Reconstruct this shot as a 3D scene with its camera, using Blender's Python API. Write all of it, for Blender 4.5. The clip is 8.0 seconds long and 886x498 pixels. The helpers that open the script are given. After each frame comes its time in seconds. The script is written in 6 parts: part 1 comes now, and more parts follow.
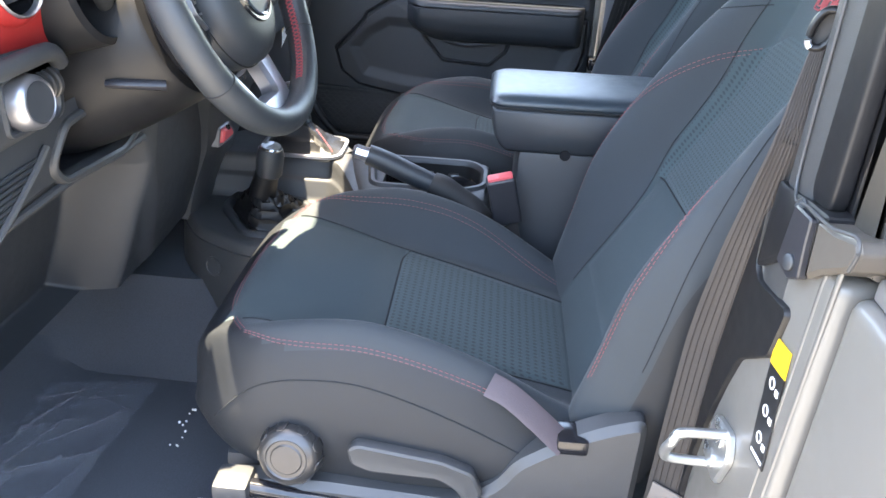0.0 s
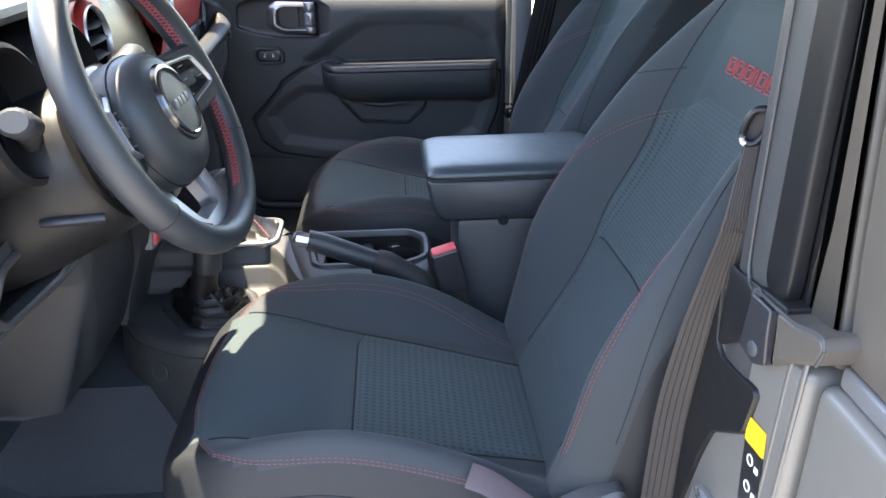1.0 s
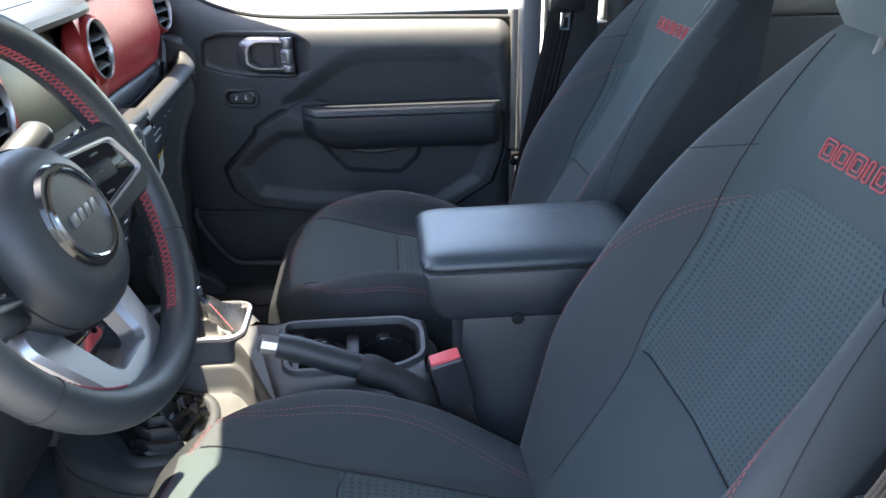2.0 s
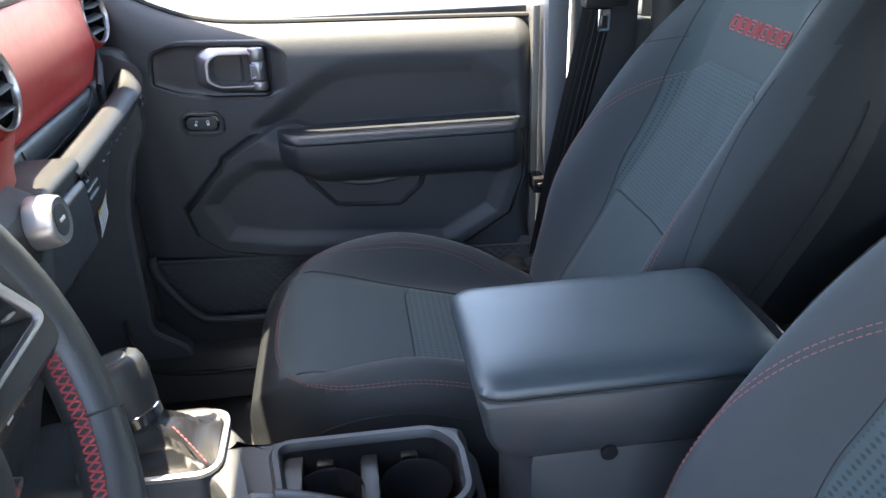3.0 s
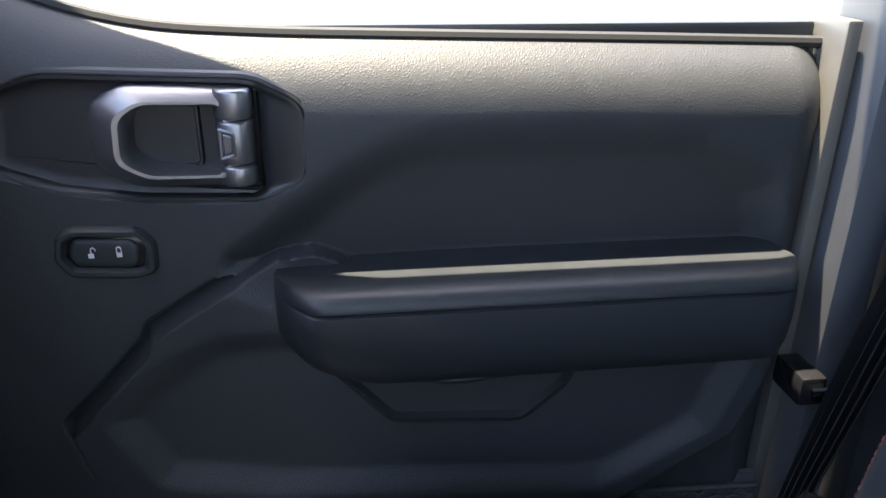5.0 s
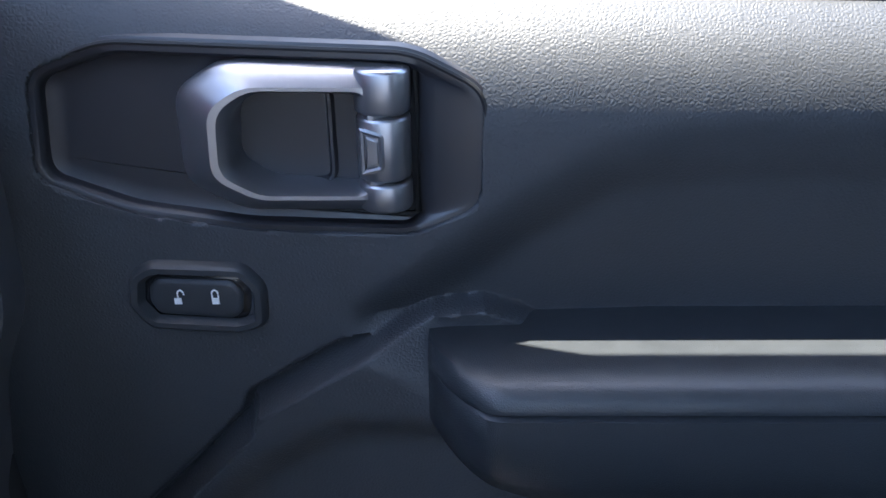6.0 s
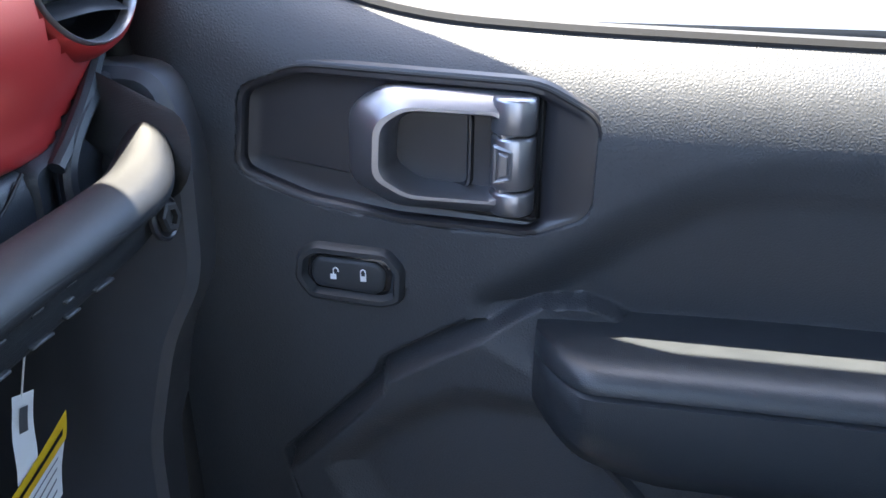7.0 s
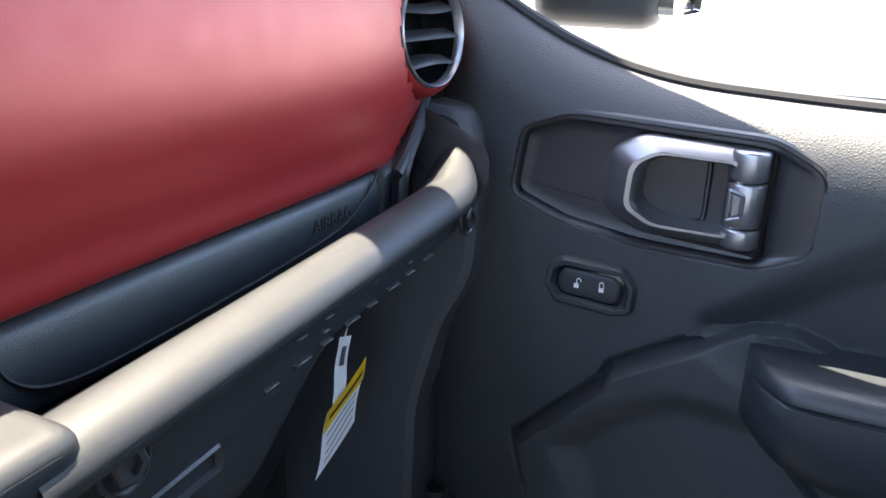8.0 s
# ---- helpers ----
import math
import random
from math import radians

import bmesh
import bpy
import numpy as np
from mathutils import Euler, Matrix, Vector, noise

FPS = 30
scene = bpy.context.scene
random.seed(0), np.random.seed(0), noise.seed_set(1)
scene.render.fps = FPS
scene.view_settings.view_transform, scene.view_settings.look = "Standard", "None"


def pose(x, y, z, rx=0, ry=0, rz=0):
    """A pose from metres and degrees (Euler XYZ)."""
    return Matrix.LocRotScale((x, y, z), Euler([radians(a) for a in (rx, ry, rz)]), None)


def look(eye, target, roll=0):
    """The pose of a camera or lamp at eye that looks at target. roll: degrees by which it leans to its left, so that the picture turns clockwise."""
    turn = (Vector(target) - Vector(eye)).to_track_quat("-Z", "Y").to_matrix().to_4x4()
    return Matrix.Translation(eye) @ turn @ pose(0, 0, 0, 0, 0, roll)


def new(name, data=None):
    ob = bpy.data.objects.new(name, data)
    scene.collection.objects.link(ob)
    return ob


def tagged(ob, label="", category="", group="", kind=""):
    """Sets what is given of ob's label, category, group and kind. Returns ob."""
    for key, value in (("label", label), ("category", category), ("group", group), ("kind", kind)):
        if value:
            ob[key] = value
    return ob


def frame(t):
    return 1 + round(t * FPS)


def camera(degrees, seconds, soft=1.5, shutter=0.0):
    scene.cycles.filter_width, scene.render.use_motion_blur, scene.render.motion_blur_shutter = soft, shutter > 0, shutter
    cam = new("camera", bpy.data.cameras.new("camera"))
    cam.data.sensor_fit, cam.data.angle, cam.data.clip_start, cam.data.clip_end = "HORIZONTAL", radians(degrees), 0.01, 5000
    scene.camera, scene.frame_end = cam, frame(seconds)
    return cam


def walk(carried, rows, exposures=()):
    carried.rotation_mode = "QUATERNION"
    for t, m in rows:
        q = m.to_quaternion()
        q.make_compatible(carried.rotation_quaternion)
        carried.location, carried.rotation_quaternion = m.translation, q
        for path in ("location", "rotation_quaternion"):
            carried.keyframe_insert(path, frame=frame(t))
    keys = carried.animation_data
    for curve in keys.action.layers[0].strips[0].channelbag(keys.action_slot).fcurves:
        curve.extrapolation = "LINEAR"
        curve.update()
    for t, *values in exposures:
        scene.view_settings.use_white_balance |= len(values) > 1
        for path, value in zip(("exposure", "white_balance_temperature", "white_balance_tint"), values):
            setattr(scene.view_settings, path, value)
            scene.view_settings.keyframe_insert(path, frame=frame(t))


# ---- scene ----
cam = camera(60.3, 8.0)
PATH = [
    (0, (0.232, -1.239, 1.448), (0.14, 0.53, 0.52), 3.2),
    (0.5, (0.21, -1.24, 1.492), (0.238, 0.549, 0.598), 0.2),
    (1, (0.192, -1.209, 1.521), (0.298, 0.591, 0.655), -0.8),
    (1.5, (0.199, -1.097, 1.538), (0.309, 0.71, 0.689), -1.2),
    (2, (0.203, -0.941, 1.534), (0.323, 0.868, 0.69), -1.1),
    (2.2, (0.184, -0.865, 1.525), (0.309, 0.944, 0.681), -1.2),
    (3.3, (0.137, -0.56, 1.518), (0.393, 1.211, 0.626), -0.9),
    (3.5, (0.129, -0.534, 1.5), (0.405, 1.237, 0.613), 1.1),
    (4, (0.121, -0.37, 1.532), (0.407, 1.395, 0.636), 0.5),
    (4.2, (0.085, -0.272, 1.52), (0.393, 1.486, 0.618), 0.8),
    (5.3, (0.06, 0.274, 1.359), (0.244, 2.107, 0.58), -0.2),
    (5.5, (0.05, 0.319, 1.365), (0.169, 2.116, 0.496), -0.9),
    (6, (0.022, 0.363, 1.342), (-0.004, 2.174, 0.492), -0.5),
    (6.5, (0.027, 0.352, 1.355), (-0.078, 2.164, 0.516), -1.2),
    (7, (0.025, 0.288, 1.366), (-0.299, 2.085, 0.549), 0.4),
    (7.5, (0.017, 0.214, 1.38), (-0.516, 1.978, 0.602), 1.3),
    (8, (0.017, 0.155, 1.379), (-0.781, 1.856, 0.694), 1.7),
]
walk(cam, [(t, look(eye, target, roll)) for t, eye, target, roll in PATH],
     [(0, 4.5, 7700, 10), (0.5, 4.05, 7550, 10), (1, 3.9, 7400, 11), (1.5, 3.85, 7000, 6), (2.2, 3.9, 7400, 10), (3.5, 4.32, 7600, 9), (4.2, 4.15, 7700, 9),
      (5.3, 3.5, 7300, 10), (5.5, 3.5, 7200, 10), (6.0, 3.85, 6300, 10), (6.5, 4.3, 6450, 9), (8, 4.1, 7000, 11)])


# ==== place ====
UNIT = 1.055  # metres to one unit of the plan below

# ---- world, sun, sky ----
SUN = Vector((-0.19, 0.12, 1.0)).normalized()
world = bpy.data.worlds.new("sky")
scene.world = world
world.use_nodes = True
wn = world.node_tree.nodes
sky = wn.new("ShaderNodeTexSky")
sky.sky_type, sky.sun_disc = "NISHITA", False
sky.sun_elevation = math.asin(SUN.z)
sky.sun_rotation = math.atan2(SUN.x, SUN.y)
world.node_tree.links.new(sky.outputs[0], wn["Background"].inputs[0])
wn["Background"].inputs[1].default_value = 0.15
sun_data = bpy.data.lights.new("sun", "SUN")
sun_data.energy, sun_data.angle, sun_data.color = 2.7, radians(0.5), (1.0, 0.93, 0.79)
new("sun", sun_data).matrix_world = look(SUN * 20, (0, 0, 0))


# ---- materials ----
def mat(name, color, rough=0.6, metal=0.0, var=0.15, scale=60.0, bump=0.0, bump_scale=400.0, coat=0.0, sheen=0.0,
        kind="noise", spec=0.5, big=3.0):
    """A surface with coarse and fine variation of its colour and gloss, and a fine relief."""
    m = bpy.data.materials.new(name)
    m.use_nodes = True
    nt = m.node_tree
    b = nt.nodes["Principled BSDF"]
    b.inputs["Metallic"].default_value = metal
    b.inputs["Coat Weight"].default_value = coat
    b.inputs["Sheen Weight"].default_value = sheen
    b.inputs["Specular IOR Level"].default_value = spec
    tc = nt.nodes.new("ShaderNodeTexCoord")
    n1 = nt.nodes.new("ShaderNodeTexNoise")
    n1.inputs["Scale"].default_value, n1.inputs["Detail"].default_value = scale, 4
    n2 = nt.nodes.new("ShaderNodeTexNoise")
    n2.inputs["Scale"].default_value, n2.inputs["Detail"].default_value = big, 3
    add = nt.nodes.new("ShaderNodeMath")
    add.operation = "ADD"
    for n in (n1, n2):
        nt.links.new(tc.outputs["Object"], n.inputs["Vector"])
    nt.links.new(n1.outputs["Fac"], add.inputs[0])
    nt.links.new(n2.outputs["Fac"], add.inputs[1])
    mr = nt.nodes.new("ShaderNodeMapRange")
    mr.inputs[1].default_value, mr.inputs[2].default_value = 0.6, 1.4
    mr.inputs[3].default_value, mr.inputs[4].default_value = 1 - var, 1 + var
    nt.links.new(add.outputs[0], mr.inputs[0])
    mul = nt.nodes.new("ShaderNodeVectorMath")
    mul.operation = "SCALE"
    mul.inputs[0].default_value = color
    nt.links.new(mr.outputs[0], mul.inputs["Scale"])
    nt.links.new(mul.outputs[0], b.inputs["Base Color"])
    rr = nt.nodes.new("ShaderNodeMapRange")
    rr.inputs[1].default_value, rr.inputs[2].default_value = 0.6, 1.4
    rr.inputs[3].default_value, rr.inputs[4].default_value = max(0.02, rough - 0.07), min(1, rough + 0.07)
    nt.links.new(add.outputs[0], rr.inputs[0])
    nt.links.new(rr.outputs[0], b.inputs["Roughness"])
    if bump:
        if kind == "leather":
            t = nt.nodes.new("ShaderNodeTexVoronoi")
            t.feature = "DISTANCE_TO_EDGE"
        elif kind == "weave":
            t = nt.nodes.new("ShaderNodeTexBrick")
            t.inputs["Color1"].default_value = t.inputs["Color2"].default_value = (1, 1, 1, 1)
            t.inputs["Mortar"].default_value = (0, 0, 0, 1)
            t.inputs["Mortar Size"].default_value = 0.06
            t.inputs["Mortar Smooth"].default_value = 1.0
            t.inputs["Brick Width"].default_value, t.inputs["Row Height"].default_value = 0.9, 0.6
        else:
            t = nt.nodes.new("ShaderNodeTexNoise")
            t.inputs["Detail"].default_value = 3
        t.inputs["Scale"].default_value = bump_scale
        nt.links.new(tc.outputs["Object"], t.inputs["Vector"])
        bp = nt.nodes.new("ShaderNodeBump")
        bp.inputs["Strength"].default_value, bp.inputs["Distance"].default_value = bump, 0.001
        nt.links.new(t.outputs["Distance" if kind == "leather" else ("Color" if kind == "weave" else "Fac")], bp.inputs["Height"])
        nt.links.new(bp.outputs[0], b.inputs["Normal"])
    return m


FABRIC = mat("seat_fabric", (0.0235, 0.037, 0.0415), 0.85, var=0.12, scale=700, bump=0.35, bump_scale=1500, sheen=0.06)
INSERT = mat("seat_insert", (0.030, 0.048, 0.053), 0.9, var=0.12, scale=300, bump=0.4, bump_scale=1300, sheen=0.08)


def dimple_shade(m, pitch, depth):
    """Small dark diamonds that put the shade of the embossed dimples into the colour."""
    nt = m.node_tree
    b = nt.nodes["Principled BSDF"]
    before = b.inputs["Base Color"].links[0].from_socket
    xyz = nt.nodes.new("ShaderNodeSeparateXYZ")
    nt.links.new(nt.nodes.new("ShaderNodeTexCoord").outputs["Object"], xyz.inputs[0])

    def op(kind, a, c):
        n = nt.nodes.new("ShaderNodeMath")
        n.operation = kind
        for slot, v in zip(n.inputs, (a, c)):
            if isinstance(v, (int, float)):
                slot.default_value = v
            else:
                nt.links.new(v, slot)
        return n.outputs[0]
    along = op("MULTIPLY", op("ADD", xyz.outputs["X"], xyz.outputs["Z"]), 2 * math.pi / pitch)
    across = op("MULTIPLY", xyz.outputs["Y"], 2 * math.pi / pitch)
    both = op("ADD", op("COSINE", along, 0.0), op("COSINE", across, 0.0))
    mr = nt.nodes.new("ShaderNodeMapRange")
    mr.inputs[1].default_value, mr.inputs[2].default_value = 0.5, 1.2
    mr.inputs[3].default_value, mr.inputs[4].default_value = 1.0, 1.0 - depth
    nt.links.new(both, mr.inputs[0])
    mul = nt.nodes.new("ShaderNodeVectorMath")
    mul.operation = "SCALE"
    nt.links.new(before, mul.inputs[0])
    nt.links.new(mr.outputs[0], mul.inputs["Scale"])
    nt.links.new(mul.outputs[0], b.inputs["Base Color"])


dimple_shade(INSERT, 0.0078, 0.5)
SIDEVINYL = mat("seat_side_vinyl", (0.016, 0.018, 0.021), 0.55, spec=0.3, var=0.1, bump=0.2, bump_scale=900)
LEATHER = mat("soft_black_vinyl", (0.025, 0.029, 0.034), 0.44, var=0.1, bump=0.25, bump_scale=800, kind="leather")
# Lighter, bluer copy of the black vinyl; the sky's sheen is in the colour.
LIDVINYL = mat("sky_tinted_vinyl", (0.030, 0.041, 0.050), 0.37, var=0.1, bump=0.2, bump_scale=800, kind="leather")
GRAINED = mat("grained_door_vinyl", (0.033, 0.036, 0.041), 0.56, var=0.1, bump=0.45, bump_scale=430, kind="leather")
PLASTIC = mat("black_plastic", (0.027, 0.030, 0.0345), 0.5, var=0.12, bump=0.15, bump_scale=900)
GREYPLASTIC = mat("charcoal_plastic", (0.040, 0.041, 0.043), 0.5, var=0.12, bump=0.2, bump_scale=800)
# Darker, duller copy of the black plastic; its depth stands in for shade.
TRIM = mat("shaded_black_trim", (0.010, 0.010, 0.011), 0.42, var=0.12, bump=0.1, bump_scale=900, spec=0.3)
BEZELBLACK = mat("satin_black_plastic", (0.021, 0.021, 0.025), 0.40, var=0.08, bump=0.05, bump_scale=1200, spec=0.5)
BOLSTER = mat("dark_bolster_fabric", (0.020, 0.026, 0.031), 0.8, var=0.12, scale=700, bump=0.3, bump_scale=1500, sheen=0.08)
SEAM = mat("seat_seam", (0.009, 0.011, 0.013), 0.9, var=0.1)
STRAP = mat("pull_strap_webbing", (0.072, 0.054, 0.058), 0.7, var=0.12, scale=300, bump=0.4, bump_scale=600)
GRIP = mat("ribbed_grip_vinyl", (0.016, 0.017, 0.019), 0.5, var=0.1, bump=0.35, bump_scale=1100, kind="weave")
BOOT = mat("black_boot_leather", (0.009, 0.009, 0.010), 0.42, var=0.15, bump=0.3, bump_scale=700, kind="leather", spec=0.4)
# Darker, bluer copy of the body grey, used on two pillars.
PILLARGREY = mat("pillar_grey", (0.080, 0.085, 0.098), 0.45, var=0.06, bump=0.05, bump_scale=900)
DARKMETAL = mat("dark_metal_plastic", (0.060, 0.058, 0.058), 0.34, metal=0.55, var=0.06)
LABELTAN = mat("tan_care_label", (0.13, 0.112, 0.10), 0.7, var=0.1)
GLOSS = mat("gloss_black", (0.012, 0.012, 0.014), 0.15, var=0.05)
RED = mat("satin_red_paint", (0.30, 0.020, 0.020), 0.42, metal=0.25, var=0.04, bump=0.06, bump_scale=1200, coat=0.05)
REDTHREAD = mat("red_thread", (0.28, 0.045, 0.052), 0.7, var=0.2, scale=900)
SEATTHREAD = mat("pale_red_thread", (0.20, 0.058, 0.062), 0.75, var=0.25, scale=900)
PINKRED = mat("red_button", (0.62, 0.09, 0.10), 0.45, var=0.08)
HANDLE = mat("satin_dark_metal", (0.27, 0.27, 0.29), 0.35, metal=0.85, var=0.03, scale=30)
SATIN = mat("satin_metal", (0.43, 0.43, 0.46), 0.33, metal=0.82, var=0.02, scale=20)
CHROME = mat("chrome", (0.75, 0.75, 0.76), 0.12, metal=1.0, var=0.04)
SILVER = mat("silver_plastic", (0.20, 0.20, 0.21), 0.38, metal=0.5, var=0.05)
BODY = mat("grey_body_paint", (0.115, 0.109, 0.10), 0.42, var=0.04, coat=0.2)
# Tan tone that carries shade on body paint and reflection on the rear glass.
TANFRAME = mat("tan_grey_tone", (0.074, 0.065, 0.056), 0.4, var=0.05)
# Base colour carries the tan-green reflection on the screen.
SCREEN = mat("screen_glass", (0.046, 0.049, 0.036), 0.30, var=0.05, spec=0.25)
CARPET = mat("floor_carpet", (0.046, 0.050, 0.058), 0.95, var=0.35, scale=500, bump=0.8, bump_scale=700)
WEBBING = mat("belt_webbing", (0.027, 0.0225, 0.021), 0.7, var=0.15, scale=300, bump=0.5, bump_scale=600)
NETTING = mat("pocket_net", (0.060, 0.060, 0.064), 0.75, var=0.2, bump=0.6, bump_scale=300, kind="weave")
RUBBER = mat("black_rubber", (0.012, 0.012, 0.013), 0.7, var=0.2)
CONCRETE = mat("sunlit_concrete", (0.30, 0.285, 0.265), 0.9, var=0.12, scale=8, bump=0.3, bump_scale=60, big=0.6)
WALLGREY = mat("grey_render", (0.36, 0.36, 0.37), 0.9, var=0.12, scale=6, bump=0.3, bump_scale=80, big=0.5)
WHITE = mat("white_paper", (0.8, 0.8, 0.78), 0.6, var=0.03)
YELLOW = mat("yellow_sticker", (0.74, 0.46, 0.02), 0.5, var=0.04)
LABELBLACK = mat("black_sticker", (0.012, 0.012, 0.013), 0.4, var=0.05)
ICON = mat("icon_white", (0.75, 0.75, 0.75), 0.5, var=0.02)
HEADLINER = mat("headliner", (0.05, 0.05, 0.052), 0.9, var=0.1, bump=0.3, bump_scale=500)
ZINC = mat("zinc_striker", (0.50, 0.51, 0.51), 0.3, metal=0.85, var=0.06)


def film_material():
    m = bpy.data.materials.new("clear_plastic_film")
    m.use_nodes = True
    b = m.node_tree.nodes["Principled BSDF"]
    b.inputs["Base Color"].default_value = (0.30, 0.32, 0.36, 1)
    b.inputs["Roughness"].default_value = 0.22
    b.inputs["Specular IOR Level"].default_value = 0.8
    b.inputs["Alpha"].default_value = 0.13
    return m


def glass_material(tint):
    m = bpy.data.materials.new("window_glass")
    m.use_nodes = True
    b = m.node_tree.nodes["Principled BSDF"]
    b.inputs["Base Color"].default_value = tint
    b.inputs["Roughness"].default_value, b.inputs["Transmission Weight"].default_value = 0.0, 1.0
    b.inputs["IOR"].default_value = 1.02
    return m


FILM, GLASS = film_material(), glass_material((0.95, 0.98, 0.97, 1))
TINTED = glass_material((0.52, 0.48, 0.40, 1))


# ---- building helpers ----
ORIGIN = {}
PLACE = [Matrix()]  # the matrix, in plan units, that places the group being built


def thing(name, at, label, category, group="", kind=""):
    e = new(name)
    e.empty_display_size = 0.05
    at = PLACE[0] @ Vector(at)
    e.location = at * UNIT
    ORIGIN[e] = at
    return tagged(e, label, category, group, kind)


def part(name, bm, material, parent=None, label="", sharp=38, second=None):
    """Links bm, whose places are in plan units, as one mesh under a thing or a part."""
    org = ORIGIN.get(parent, Vector((0, 0, 0)))
    for v in bm.verts:
        v.co = (PLACE[0] @ v.co - org) * UNIT
    bmesh.ops.recalc_face_normals(bm, faces=bm.faces)
    me = bpy.data.meshes.new(name)
    bm.to_mesh(me)
    bm.free()
    me.materials.append(material)
    if second is not None:
        for m in second[0]:
            me.materials.append(m)
        for p in me.polygons:
            p.material_index = int(second[1](p))
    me.shade_smooth()
    me.set_sharp_from_angle(angle=radians(sharp))
    ob = new(name, me)
    if parent is not None:
        ob.parent = parent
        ORIGIN[ob] = org
    if label:
        ob["label"] = label
    return ob


def solo(name, bm, material, label, category, group="", kind="", sharp=38):
    return tagged(part(name, bm, material, None, "", sharp), label, category, group, kind)


def quads(bm, rings, closed=True, cap0=False, cap1=False):
    """Skins rows of points into bm."""
    rows = [[bm.verts.new(p) for p in r] for r in rings]
    n = len(rows[0])
    for a, b in zip(rows, rows[1:]):
        for i in range(n if closed else n - 1):
            j = (i + 1) % n
            bm.faces.new((a[i], a[j], b[j], b[i]))
    if cap0:
        bm.faces.new(rows[0])
    if cap1:
        bm.faces.new(rows[-1])
    return bm


def skin(rings, closed=True, cap0=True, cap1=True):
    return quads(bmesh.new(), rings, closed, cap0, cap1)


def box(x0, x1, y0, y1, z0, z1, r=0.004, seg=2, bm=None):
    bm2 = bmesh.new()
    bmesh.ops.create_cube(bm2, size=1)
    for v in bm2.verts:
        v.co = Vector(((x0 + x1) / 2 + v.co.x * (x1 - x0), (y0 + y1) / 2 + v.co.y * (y1 - y0), (z0 + z1) / 2 + v.co.z * (z1 - z0)))
    if r:
        bmesh.ops.bevel(bm2, geom=bm2.edges[:], offset=r, segments=seg, profile=0.6, affect="EDGES")
    return merge(bm, bm2)


def merge(bm, other):
    if bm is None:
        return other
    me = bpy.data.meshes.new("scratch")
    other.to_mesh(me)
    other.free()
    bm.from_mesh(me)
    bpy.data.meshes.remove(me)
    return bm


def moved(bm, m):
    bmesh.ops.transform(bm, matrix=m, verts=bm.verts[:])
    return bm


def spline(pts, n):
    """n points along a smooth line through pts."""
    p = [Vector(q) for q in pts]
    p = [2 * p[0] - p[1]] + p + [2 * p[-1] - p[-2]]
    m = len(p) - 3
    out = []
    for k in range(n):
        u = k / (n - 1) * m
        i = min(int(u), m - 1)
        t = u - i
        a, b, c, d = p[i:i + 4]
        out.append(0.5 * (2 * b + (c - a) * t + (2 * a - 5 * b + 4 * c - d) * t * t + (3 * b - a - 3 * c + d) * t ** 3))
    return out


def curve(xs, ys, smooth=True):
    """A smooth function through the given values."""
    xs, ys = list(xs), list(ys)

    def f(x):
        if x <= xs[0]:
            return ys[0]
        if x >= xs[-1]:
            return ys[-1]
        i = max(k for k in range(len(xs)) if xs[k] <= x)
        i = min(i, len(xs) - 2)
        t = (x - xs[i]) / (xs[i + 1] - xs[i])
        h = xs[i + 1] - xs[i]
        m0 = (ys[i + 1] - ys[i - 1]) / (xs[i + 1] - xs[i - 1]) if i > 0 else (ys[i + 1] - ys[i]) / h
        m1 = (ys[i + 2] - ys[i]) / (xs[i + 2] - xs[i]) if i + 2 < len(xs) else (ys[i + 1] - ys[i]) / h
        return ((2 * t ** 3 - 3 * t * t + 1) * ys[i] + (t ** 3 - 2 * t * t + t) * h * m0
                + (-2 * t ** 3 + 3 * t * t) * ys[i + 1] + (t ** 3 - t * t) * h * m1)
    return f


def tube(pts, r, sides=10, n=None, flat=1.0, up=(0, 0, 1), bm=None, closed=False, caps=True):
    """A round or flattened bar along a line; r may be a number or a function of the way along it."""
    p = [Vector(q) for q in pts] if n is None else spline(pts, n)
    rings = []
    for i, q in enumerate(p):
        if closed:
            t = p[(i + 1) % len(p)] - p[i - 1]
        else:
            t = p[min(i + 1, len(p) - 1)] - p[max(i - 1, 0)]
        t = t.normalized()
        u = Vector(up) - t * t.dot(Vector(up))
        if u.length < 1e-4:
            u = Vector((1, 0, 0)) - t * t.x
        u.normalize()
        w = t.cross(u)
        rad = r(i / (len(p) - 1)) if callable(r) else r
        rings.append([q + u * (rad * flat * math.sin(a)) + w * (rad * math.cos(a))
                      for a in (2 * math.pi * k / sides for k in range(sides))])
    if closed:
        rings.append(rings[0])
    b = bm or bmesh.new()
    if closed:
        rows = [[b.verts.new(c) for c in ring] for ring in rings[:-1]]
        for i in range(len(rows)):
            a, d = rows[i], rows[(i + 1) % len(rows)]
            for k in range(sides):
                j = (k + 1) % sides
                b.faces.new((a[k], a[j], d[j], d[k]))
        return b
    return quads(b, rings, True, caps, caps)


def lathe(profile, at, axis, sides=32, bm=None, cap0=True, cap1=True):
    """A turned body: profile of (distance along the axis, radius)."""
    ax = Vector(axis).normalized()
    u = ax.orthogonal().normalized()
    w = ax.cross(u)
    rings = [[Vector(at) + ax * d + (u * math.cos(a) + w * math.sin(a)) * max(r, 1e-5)
              for a in (2 * math.pi * k / sides for k in range(sides))] for d, r in profile]
    return quads(bm or bmesh.new(), rings, True, cap0, cap1)


